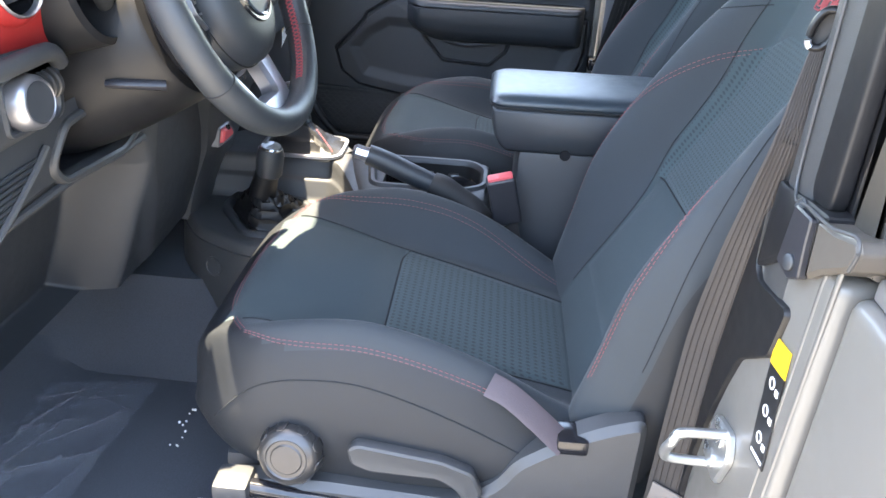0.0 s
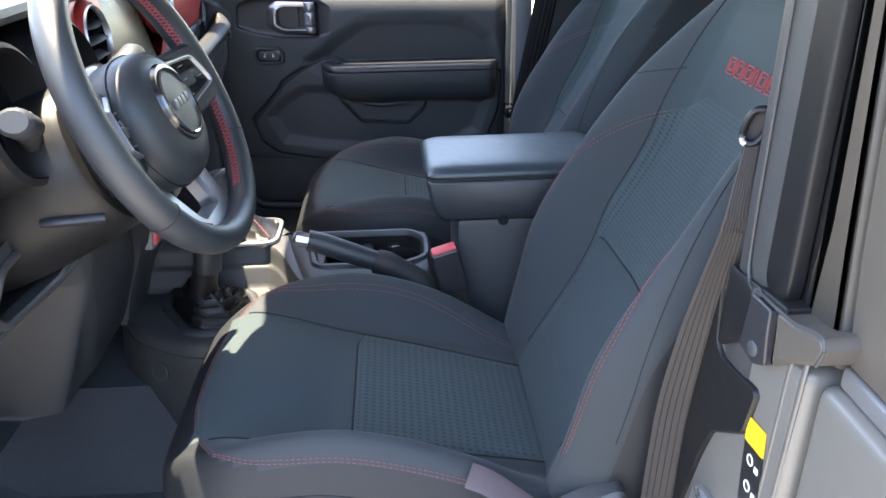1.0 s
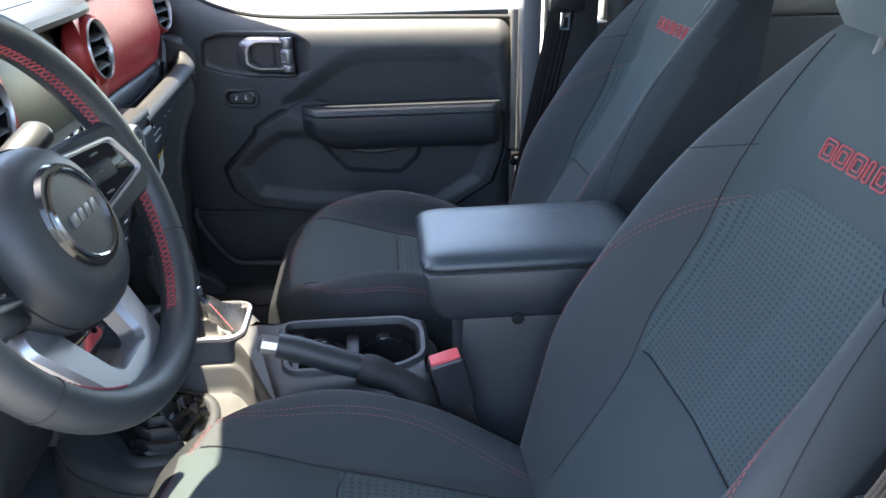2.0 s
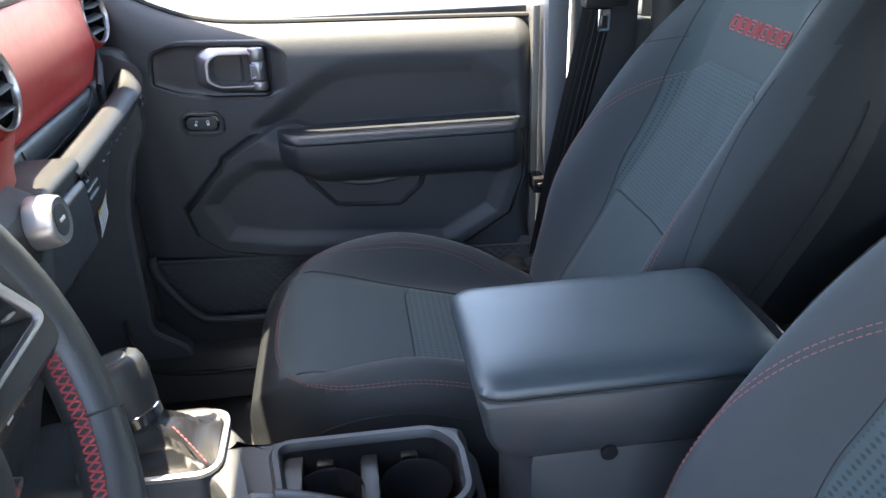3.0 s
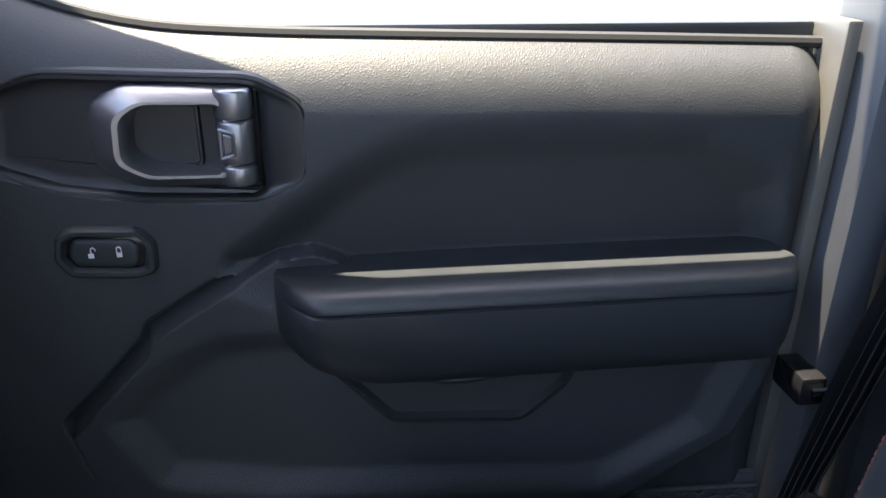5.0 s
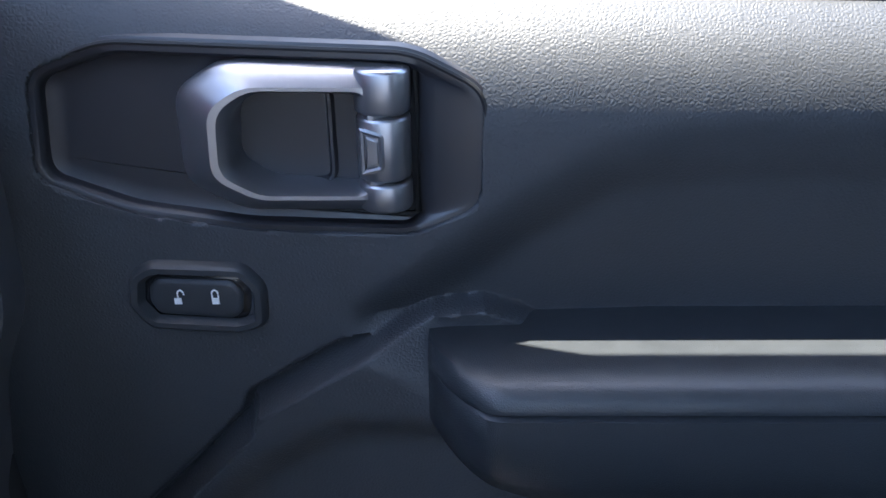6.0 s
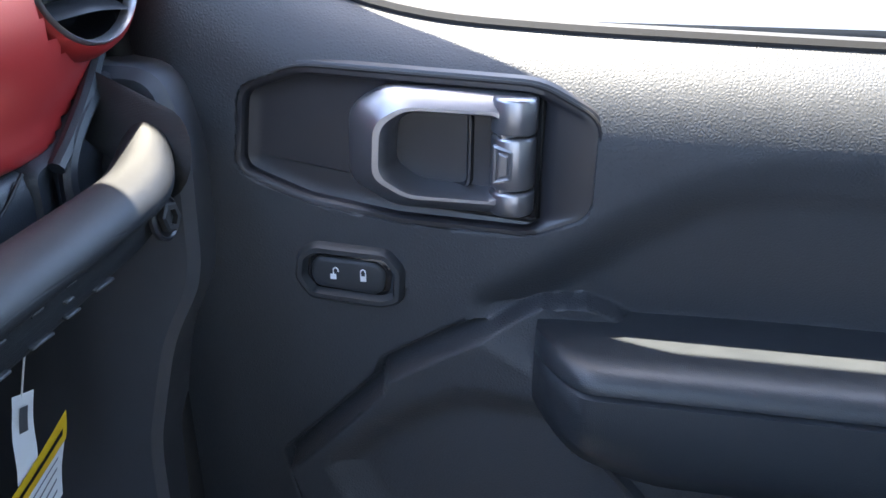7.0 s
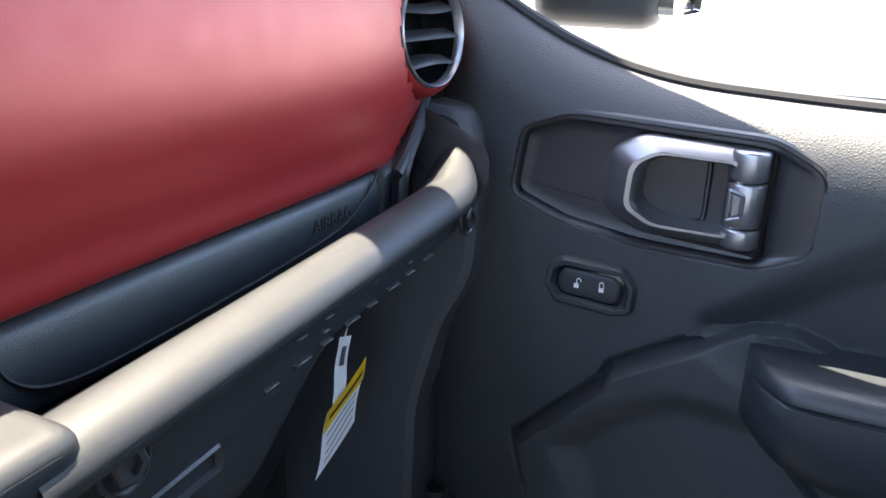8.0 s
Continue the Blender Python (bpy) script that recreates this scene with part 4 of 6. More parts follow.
        rows.append([(x + dx * (1 - 0.35 * e * e) - 0.012 * e * e, y, z + dz) for dx, z in pr])
    gh = part("grab_handle", sheet(rows), GRIP, t, "ribbed black passenger grab handle", sharp=60)
    part("handle_foot", skin([[(-0.196 - 0.055 * u + 0.016 * math.cos(q) * (1 - 0.2 * u), 0.638 + 0.012 * u + 0.006 * math.sin(q), 1.172 + 0.026 * u + 0.024 * math.sin(q) * (1 - 0.3 * u)) for q in (2 * math.pi * k / 20 for k in range(20))] for u in (0, 0.3, 0.6, 1.0)]), GRIP, gh)
    part("ledge_pad", box(-0.245, -0.176, 0.09, 0.290, 1.142, 1.167, 0.010, 4), GRIP, gh, "padded ledge beside the handle")
    part("ledge_face", box(-0.245, -0.171, 0.09, 0.279, 1.062, 1.144, 0.010, 4), LEATHER, gh, "black face below the ledge")
    ft = bpy.data.curves.new("airbag_word", "FONT")
    ft.body, ft.size, ft.extrude = "AIRBAG", 0.013, 0.0005
    word = new("airbag_word", ft)
    word.parent = t
    word.location = (Vector((DASH_X(0.5) + 0.0035, 0.505, 1.156)) - ORIGIN[t]) * UNIT
    word.rotation_euler = Euler((radians(90), 0, radians(90)))
    ft.materials.append(GREYPLASTIC)
    # plain raised bars along the handle's face, in lighter plastic for lit embossed edges
    for i in range(8):
        y = 0.388 + i * 0.0225
        z = 1.1235 + 0.075 * (y - 0.388)
        for up, w, on in ((0.0, 0.010 + 0.004 * (i % 2), True), (0.013, 0.008, i in (1, 2, 4, 5, 6, 7)), (0.0065, 0.006, i in (2, 6))):
            if on:
                x = BAR_X(y) + 0.0035
                part("lit_edge_bar", box(x - 0.002, x + 0.0022, y + 0.25 * up, y + 0.25 * up + w, z + up, z + up + 0.0016, 0.0005, 1), GREYPLASTIC, gh)
    for y, z in ((0.306, 1.139), (0.607, 1.148)):
        part("washer", lathe([(0, 0.0125), (0.002, 0.0125), (0.003, 0.011), (0.002, 0.010), (0.002, 0)], (BAR_X(y) + 0.0065, y, z), (1, 0, 0.12), 28), BEZELBLACK, gh)
        part("bolt", lathe([(0.001, 0.0078), (0.0055, 0.0085), (0.0065, 0.0072), (0.0065, 0.0045), (0.004, 0.004), (0.004, 0)], (BAR_X(y) + 0.0065, y, z), (1, 0, 0.12), 6), DARKMETAL, gh, "dark steel hex bolt")
    slot = rounded([(0.312, 1.100), (0.312, 1.114), (0.358, 1.1165), (0.358, 1.1025)], 0.003, 3)
    part("usb_cover", plate(slot, [(0, -0.003), (0, 0.003), (0.0015, 0.004), (0.003, 0.001)], lambda a, b, d: (BAR_X(a) + 0.002 + d, a, b)), BEZELBLACK, gh, "black socket cover")
    # glovebox and lower dash
    gl = [(-0.020, 1.082), (-0.036, 1.03), (-0.062, 0.97), (-0.093, 0.90), (-0.14, 0.84), (-0.30, 0.84), (-0.30, 1.13), (-0.024, 1.13)]
    # The darker black keeps the lid's upward edge as dark as in shade.
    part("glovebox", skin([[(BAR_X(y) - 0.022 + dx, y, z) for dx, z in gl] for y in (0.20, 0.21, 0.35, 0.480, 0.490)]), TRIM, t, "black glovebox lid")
    # vents
    for (y, z), x, tilt in zip(VENTS, (-0.241, None, None, None), (-0.12, 0, 0, 0)):
        vent(t, y, z, 0.038, x=x, tilt=tilt)
    # screen
    tilt = Matrix.Translation((-0.208, 0.003, 1.258)) @ Euler((0, radians(-14), 0)).to_matrix().to_4x4()
    scr = part("screen_housing", moved(box(-0.05, 0.0, -0.107, 0.107, -0.092, 0.094, 0.01), tilt), BEZELBLACK, t, "black screen surround")
    part("screen", moved(box(-0.004, 0.002, -0.093, 0.093, -0.050, 0.080, 0.003), tilt), SCREEN, scr, "dark touch screen with its tan-green reflection put into the colour")
    for k in range(6):
        y = -0.085 + k * 0.031
        part("button", moved(box(-0.003, 0.003, y - 0.011, y + 0.011, -0.080, -0.060, 0.002), tilt), GLOSS, scr)
        part("button_mark", moved(box(0.0026, 0.0034, y - 0.004, y + 0.004, -0.071, -0.0695, 0), tilt), ICON, scr)
    # centre stack
    part("control_panel", skin([[(x - 0.008, a, z), (x, a + 0.012, z), (x, b - 0.012, z), (x - 0.008, b, z), (-0.40, b, z), (-0.40, a, z)]
                              for x, z, a, b in ((-0.190, 1.190, -0.135, 0.145), (-0.168, 1.178, -0.135, 0.145), (-0.163, 1.13, -0.130, 0.140), (-0.172, 1.06, -0.120, 0.130), (-0.200, 0.98, -0.075, 0.110), (-0.214, 0.93, -0.060, 0.105), (-0.245, 0.86, -0.05, 0.10), (-0.26, 0.80, -0.05, 0.10))]), PLASTIC, t, "black control panel")
    for y in (0.112, 0.003, -0.106):
        cx = -0.166
        kn = part("climate_knob", lathe([(0, 0.026), (0.018, 0.025), (0.024, 0.023), (0.0255, 0.0215), (0.0245, 0.0165), (0.023, 0.0)], (cx, y, 1.160), (1, 0, 0.1), 28), SATIN, t, "silver climate knob")
        part("knob_face", lathe([(0.0235, 0.0162), (0.0252, 0.0150), (0.0252, 0)], (cx, y, 1.160), (1, 0, 0.1), 28), PLASTIC, kn)
        part("knob_mark", box(cx + 0.0235, cx + 0.0260, y - 0.006, y + 0.006, 1.1615, 1.1645, 0.0005), ICON, kn)
    for i in range(4):
        for y in (-0.075, -0.025, 0.025, 0.075):
            z = 1.118 - 0.026 * i
            x = -0.1655 - 0.0001 * i - 0.010 * max(0, i - 1) / 2
            part("stack_button", box(x - 0.006, x + 0.0045, y - 0.021, y + 0.021, z - 0.010, z + 0.010, 0.003), BEZELBLACK, t)
            part("stack_mark", box(x + 0.004, x + 0.0050, y - 0.006, y + 0.006, z - 0.0012, z + 0.0012, 0), ICON, t)
    # driver's side: one knee panel with a cubby and a raised bolster
    cub = [(-0.478, 1.068), (-0.455, 1.046), (-0.318, 1.032), (-0.275, 1.046), (-0.280, 1.060), (-0.320, 1.078), (-0.415, 1.100), (-0.455, 1.098)]
    bol = [(-0.255, 1.092), (-0.105, 1.075), (-0.03, 1.00), (-0.02, 0.93), (-0.03, 0.80), (-0.18, 0.79), (-0.215, 0.85), (-0.255, 0.98)]
    yy, zz = np.meshgrid(np.linspace(-0.72, -0.005, 240), np.linspace(0.78, 1.125, 130), indexing="ij")
    kx = curve([0.78, 0.85, 0.92, 1.0, 1.05, 1.09, 1.125], [-0.300, -0.272, -0.248, -0.232, -0.222, -0.214, -0.212])
    xx = np.array([[kx(z) for z in r] for r in zz])
    d = sdf(yy, zz, cub)
    xx -= 0.060 * step(d, 0.010)
    xx += 0.014 * step(sdf(yy, zz, bol), 0.03)
    right = curve([0.93, 0.987, 1.02, 1.053, 1.095], [-0.67, -0.63, -0.60, -0.55, -0.497])
    foot = [(-0.262, 0.78), (-0.262, 0.98), (-0.275, 1.022), (-0.44, 1.034), (-0.585, 1.030), (-0.62, 1.0), (-0.66, 0.93), (-0.66, 0.78)]
    xx -= 0.10 * step(sdf(yy, zz, foot), 0.03)
    panel = sheet([[(xx[i, k], yy[i, k], zz[i, k]) for k in range(130)] for i in range(240)])
    knee = part("knee_panel", panel, PLASTIC, t, "charcoal knee panel with a release cubby", sharp=60)
    lip = rounded(cub, 0.010, 5)
    dip = lambda a, b, d: (kx(b) + d, a, b)
    part("cubby_rim", plate(lip, [(-0.012, -0.006), (-0.011, 0.003), (-0.008, 0.006), (-0.004, 0.006), (-0.001, 0.003), (0.0, -0.012)], dip, cap1=False), GREYPLASTIC, knee, "grey cubby rim")
    # Inside of the cubby, with its shade put into a blacker colour.
    part("cubby_recess", plate(lip, [(-0.0006, -0.008), (0.001, -0.020), (0.003, -0.046), (0.006, -0.050)], dip), TRIM, knee, "cubby recess, coloured black for its shade")
    part("bonnet_release", tube([(-0.250, -0.405, 1.082), (-0.240, -0.392, 1.076), (-0.244, -0.38, 1.062)], 0.006, 10, flat=0.6, n=8), PLASTIC, knee)
    part("knee_edge", tube([(kx(1.03) + 0.001, y, 1.024 + 0.012 * smooth01(-y, 0.30, 0.46)) for y in np.linspace(-0.59, -0.262, 30)], 0.005, 8), GREYPLASTIC, knee)
    part("grille_edge", tube([(kx(z) + 0.004, right(z), z) for z in np.linspace(0.93, 1.095, 14)], 0.0040, 8), GREYPLASTIC, knee)
    for k in range(24):
        z = 0.935 + k * 0.0066
        part("grille_rib", tube([(kx(z) + 0.001, -0.715, z), (kx(z) + 0.001, right(z) - 0.002, z)], 0.0021, 6), PLASTIC, knee)
    B = lambda a, b, d: (-0.2085 + d + 0.10 * (b - 0.945), a, b)
    sws = part("switch_bank", plate(rounded([(-0.056, 0.934), (-0.050, 0.966), (-0.004, 0.962), (0.024, 0.938), (0.010, 0.928)], 0.004, 3), [(0, -0.006), (0, 0.005), (0.0015, 0.0065), (0.004, 0.004)], B), SILVER, t, "silver-edged switch bank")
    part("switch_cover", plate(rounded([(-0.048, 0.938), (-0.044, 0.962), (-0.010, 0.958), (0.004, 0.944), (0.0, 0.936)], 0.005, 3), [(0, 0.003), (0.001, 0.009), (0.004, 0.0115)], B), PINKRED, sws, "red switch cover")
    part("switch_dot", lathe([(0, 0.0045), (0.004, 0.004), (0.005, 0)], B(-0.026, 0.959, 0.009), (1, 0, 0.3), 14), GLOSS, sws)
    cl = lathe([(-0.03, 0.075), (0.0, 0.072), (0.03, 0.068), (0.034, 0.062), (0.01, 0.058), (-0.01, 0.05)], (-0.20, -0.42, 1.245), (1, 0, 0.15), 40)
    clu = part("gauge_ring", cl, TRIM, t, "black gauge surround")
    part("gauge_face", lathe([(-0.012, 0.06), (-0.011, 0)], (-0.19, -0.42, 1.246), (1, 0, 0.15), 32), GLOSS, clu)
    cl = lathe([(-0.03, 0.075), (0.0, 0.072), (0.03, 0.068), (0.034, 0.062), (0.01, 0.058), (-0.01, 0.05)], (-0.20, -0.275, 1.245), (1, 0, 0.15), 40)
    clu = part("gauge_ring", cl, TRIM, t, "black gauge surround")
    part("gauge_face", lathe([(-0.012, 0.06), (-0.011, 0)], (-0.19, -0.275, 1.246), (1, 0, 0.15), 32), GLOSS, clu)
    # light switch panel
    sp = part("switch_panel", box(-0.25, -0.202, -0.70, -0.452, 1.112, 1.204, 0.02, 4), GREYPLASTIC, t, "grey switch panel")
    part("switch_pocket", plate(rounded([(-0.565, 1.125), (-0.565, 1.178), (-0.475, 1.182), (-0.468, 1.172), (-0.474, 1.128), (-0.485, 1.12)], 0.010), [(0, 0), (0.001, 0.005), (0.004, 0.005), (0.006, 0.001)], lambda a, b, d: (-0.203 + d, a, b)), PLASTIC, sp)
    part("switch_brow", tube([(-0.20, -0.60, 1.185), (-0.192, -0.54, 1.189), (-0.194, -0.49, 1.187), (-0.20, -0.465, 1.172)], 0.009, 12, n=16), GREYPLASTIC, sp)
    kn = part("light_knob", lathe([(0, 0.026), (0.004, 0.0265), (0.018, 0.0245), (0.023, 0.021), (0.0235, 0.0195), (0.0225, 0.019), (0.022, 0)], (-0.203, -0.536, 1.152), (1, -0.1, 0.1), 36), HANDLE, sp, "silver rotary light knob")
    part("knob_face", lathe([(0.0222, 0.0188), (0.0232, 0.018), (0.0232, 0)], (-0.203, -0.536, 1.152), (1, -0.1, 0.1), 28), PLASTIC, kn)
    for k in range(4):
        part("dimmer", lathe([(0, 0.0135), (0.001, 0.0155), (0.006, 0.0155), (0.007, 0.0135)], (-0.205, -0.514 + k * 0.0095, 1.155), (0, 1, 0), 24), DARKMETAL, sp)


dashboard()


# ---- steering wheel ----
WC, WR, WA, WB = Vector((-0.070, -0.326, 1.234)), 0.158, radians(22.9), radians(-2.6)
WN = Vector((math.cos(WA) * math.cos(WB), math.cos(WA) * math.sin(WB), math.sin(WA)))
WU = Vector((-math.sin(WB), math.cos(WB), 0))
WV = WN.cross(WU)


def wheel_at(u, v, d=0.0):
    return WC + WU * u + WV * v + WN * d


def steering_wheel():
    t = thing("steering_wheel", WC - WN * 0.05, "black leather steering wheel with silver spokes and red stitching", "steering wheel")
    pts = [wheel_at(WR * math.cos(a), WR * math.sin(a)) for a in (2 * math.pi * k / 96 for k in range(96))]
    rim = part("rim", tube(pts, 0.0155, 18, flat=1.12, up=tuple(WN), closed=True), LEATHER, t, "black leather rim")
    red = bmesh.new()
    for a0, a1 in ((-1.12, -0.26), (0.27, 1.35), (1.8, 2.87), (3.40, 4.26)):
        n = int((a1 - a0) * 27)
        for k in range(n):
            a, b = a0 + (a1 - a0) * k / n, a0 + (a1 - a0) * (k + 0.8) / n
            for s in (1, -1):
                p = lambda an, d: wheel_at((WR - 0.0156) * math.cos(an), (WR - 0.0156) * math.sin(an), d)
                tube([p(a, 0.002 + 0.0045 * s), p(b, 0.002 - 0.0045 * s)], 0.0008, 5, bm=red)
    tagged(part("stitching", red, REDTHREAD, rim, "red cross stitching"), kind="stuff")
    # hub: a deep padded cover, flat in front round the badge
    def cover(k, d, n=64):
        ring = []
        for i in range(n):
            a = 2 * math.pi * i / n
            c, s = math.cos(a), math.sin(a)
            u, v = math.copysign(abs(c) ** 0.80, c), math.copysign(abs(s) ** 0.80, s)
            ring.append(wheel_at(0.073 * k * u * (1 - 0.20 * max(0, -v) ** 1.5), -0.016 + 0.073 * k * v, d))
        return ring
    hub = part("hub", skin([cover(k, d) for k, d in ((0.92, -0.078), (0.985, -0.066), (1.0, -0.050), (1.012, -0.018), (0.985, -0.005), (0.92, 0.0035), (0.83, 0.0100), (0.72, 0.0145), (0.62, 0.0165), (0.45, 0.0172))]), LEATHER, t, "black airbag cover", sharp=70)
    part("cover_gap", tube(cover(1.016, -0.016), 0.0009, 6, closed=True), RUBBER, hub)
    bc = wheel_at(0, -0.007, 0.0055)
    part("badge_well", lathe([(0.010, 0.044), (0.0145, 0.042), (0.0145, 0.036)], bc, WN, 48, cap0=False, cap1=False), GLOSS, hub)
    part("badge_ring", lathe([(0.012, 0.0375), (0.016, 0.0375), (0.0175, 0.036), (0.0165, 0.0345), (0.014, 0.0345)], bc, WN, 48, cap0=False, cap1=False), CHROME, hub, "silver badge ring")
    part("badge", lathe([(0.010, 0.036), (0.0145, 0.0345), (0.016, 0.0)], bc, WN, 40), PLASTIC, hub, "plain black badge")
    for u0 in (-0.020, -0.009, 0.002, 0.013):
        mark = rounded([(u0, -0.012), (u0 + 0.001, -0.002), (u0 + 0.009, -0.002), (u0 + 0.008, -0.012)], 0.002)
        part("badge_mark", plate(mark, [(0, 0.0195), (0, 0.0225), (0.001, 0.023)], wheel_at), SILVER, hub, "plain silver mark")
    # side spokes with switch pads
    def dish(u, v, d):
        return wheel_at(u, v, d + 0.006 - 0.42 * (0.140 - abs(u)))
    for s in (1, -1):
        sp = rounded([(s * 0.035, 0.042), (s * 0.147, 0.036), (s * 0.150, -0.034), (s * 0.05, -0.056)], 0.012)
        spk = part("spoke", plate(sp, [(0, -0.022), (0, 0.000), (0.004, 0.004)], dish, cap0=True), LEATHER, t)
        fr = rounded([(s * 0.048, 0.034), (s * 0.130, 0.025), (s * 0.143, -0.016), (s * 0.066, -0.036)], 0.009)
        part("spoke_trim", plate(fr, [(-0.001, 0.002), (0.0, 0.008), (0.001, 0.009), (0.0030, 0.0088), (0.0038, 0.005)], dish), SATIN, spk, "silver spoke trim")
        pad = part("switch_pad", plate(inset(fr, 0.0040), [(0, 0.003), (0.001, 0.0065), (0.003, 0.0075)], dish), GLOSS, spk)
        cx, cy = s * 0.100, 0.002
        part("pad_key", plate(rounded([(cx - 0.016, cy - 0.009), (cx - 0.016, cy + 0.009), (cx + 0.016, cy + 0.008), (cx + 0.016, cy - 0.010)], 0.004), [(0, 0.0065), (0.001, 0.0095), (0.002, 0.010)], dish), PLASTIC, pad)
        for a, b in ((0, 0), (-0.026, 0.004), (0.024, -0.004), (0.004, 0.0155), (-0.002, -0.019)):
            part("pad_icon", plate(rounded([(cx + a - 0.003, cy + b - 0.0008), (cx + a - 0.003, cy + b + 0.0008), (cx + a + 0.003, cy + b + 0.0008), (cx + a + 0.003, cy + b - 0.0008)], 0.0005, 2), [(0, 0.007), (0, 0.0107)], dish), SILVER, pad)
    # lower fork
    fork = rounded([(-0.072, -0.052), (-0.034, -0.066), (0.034, -0.066), (0.072, -0.052), (0.080, -0.068), (0.056, -0.138), (0.046, -0.150), (-0.046, -0.150), (-0.056, -0.138), (-0.080, -0.068)], 0.008)
    hole = rounded([(-0.036, -0.074), (-0.028, -0.078), (0.028, -0.078), (0.036, -0.074), (0.037, -0.078), (0.028, -0.122), (0.022, -0.128), (-0.022, -0.128), (-0.028, -0.122), (-0.037, -0.078)], 0.003)
    rings = [[wheel_at(a.x + (b.x - a.x) * k, a.y + (b.y - a.y) * k, d - 0.012 - 0.27 * (0.155 + a.y + (b.y - a.y) * k)) for a, b in zip(fork, hole)] for k, d in ((0, -0.015), (0, 0.0), (0.12, 0.005), (0.85, 0.005), (1, 0.0), (1, -0.015))]
    part("lower_spoke", skin(rings, True, False, False), SATIN, t, "silver lower spoke fork")
    for s in (1, -1):
        part("rim_joint", tube([wheel_at((WR + 0.0158 * math.cos(q)) * math.cos(-0.55 if s > 0 else math.pi + 0.55), (WR + 0.0158 * math.cos(q)) * math.sin(-0.55), 0.0178 * math.sin(q)) for q in (2 * math.pi * k / 24 for k in range(24))], 0.0007, 5, closed=True), RUBBER, rim)
    # column shroud and stalks
    c = thing("steering_column", WC - WN * 0.2, "charcoal plastic steering column shroud with two stalks", "steering column")
    colr = [(0.066, 0.086), (0.067, 0.095), (0.073, 0.100), (0.12, 0.107), (0.20, 0.114), (0.25, 0.114)]
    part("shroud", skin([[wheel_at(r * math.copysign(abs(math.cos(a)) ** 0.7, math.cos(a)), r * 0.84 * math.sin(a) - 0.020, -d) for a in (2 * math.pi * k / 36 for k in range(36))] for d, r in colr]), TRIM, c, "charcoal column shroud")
    part("collar", lathe([(-0.070, 0.080), (-0.062, 0.0845), (-0.045, 0.083), (-0.034, 0.074), (-0.030, 0.06)], wheel_at(0, -0.020), WN, 40), GLOSS, c, "glossy black collar")
    for s in (1, -1):
        st = part("stalk", tube([wheel_at(s * 0.085, 0.020, -0.10), wheel_at(s * 0.105, 0.034, -0.085), wheel_at(s * 0.125, 0.044, -0.072)], lambda u: 0.008 + 0.006 * u, 12, n=10), PLASTIC, c, "black control stalk")
        part("stalk_tip", tube([wheel_at(s * 0.112, 0.040, -0.078), wheel_at(s * 0.116, 0.041, -0.076), wheel_at(s * 0.152, 0.051, -0.060), wheel_at(s * 0.156, 0.052, -0.0585)], lambda u: 0.0125 if u in (0, 1) else 0.0165, 14, flat=0.8), PLASTIC, st)
        for k in (0.120, 0.132, 0.142):
            part("stalk_mark", tube([wheel_at(s * k, 0.050 + 0.3 * (k - 0.12), -0.061), wheel_at(s * (k + 0.005), 0.052 + 0.3 * (k - 0.12), -0.059)], 0.0012, 5), ICON, st)
    part("tilt_lever", tube([wheel_at(-0.104, -0.046, -0.13), wheel_at(-0.100, -0.052, -0.115), wheel_at(-0.083, -0.069, -0.080)], lambda u: 0.007 + 0.005 * u, 12, flat=0.6, n=10), BEZELBLACK, c, "black tilt lever")


steering_wheel()


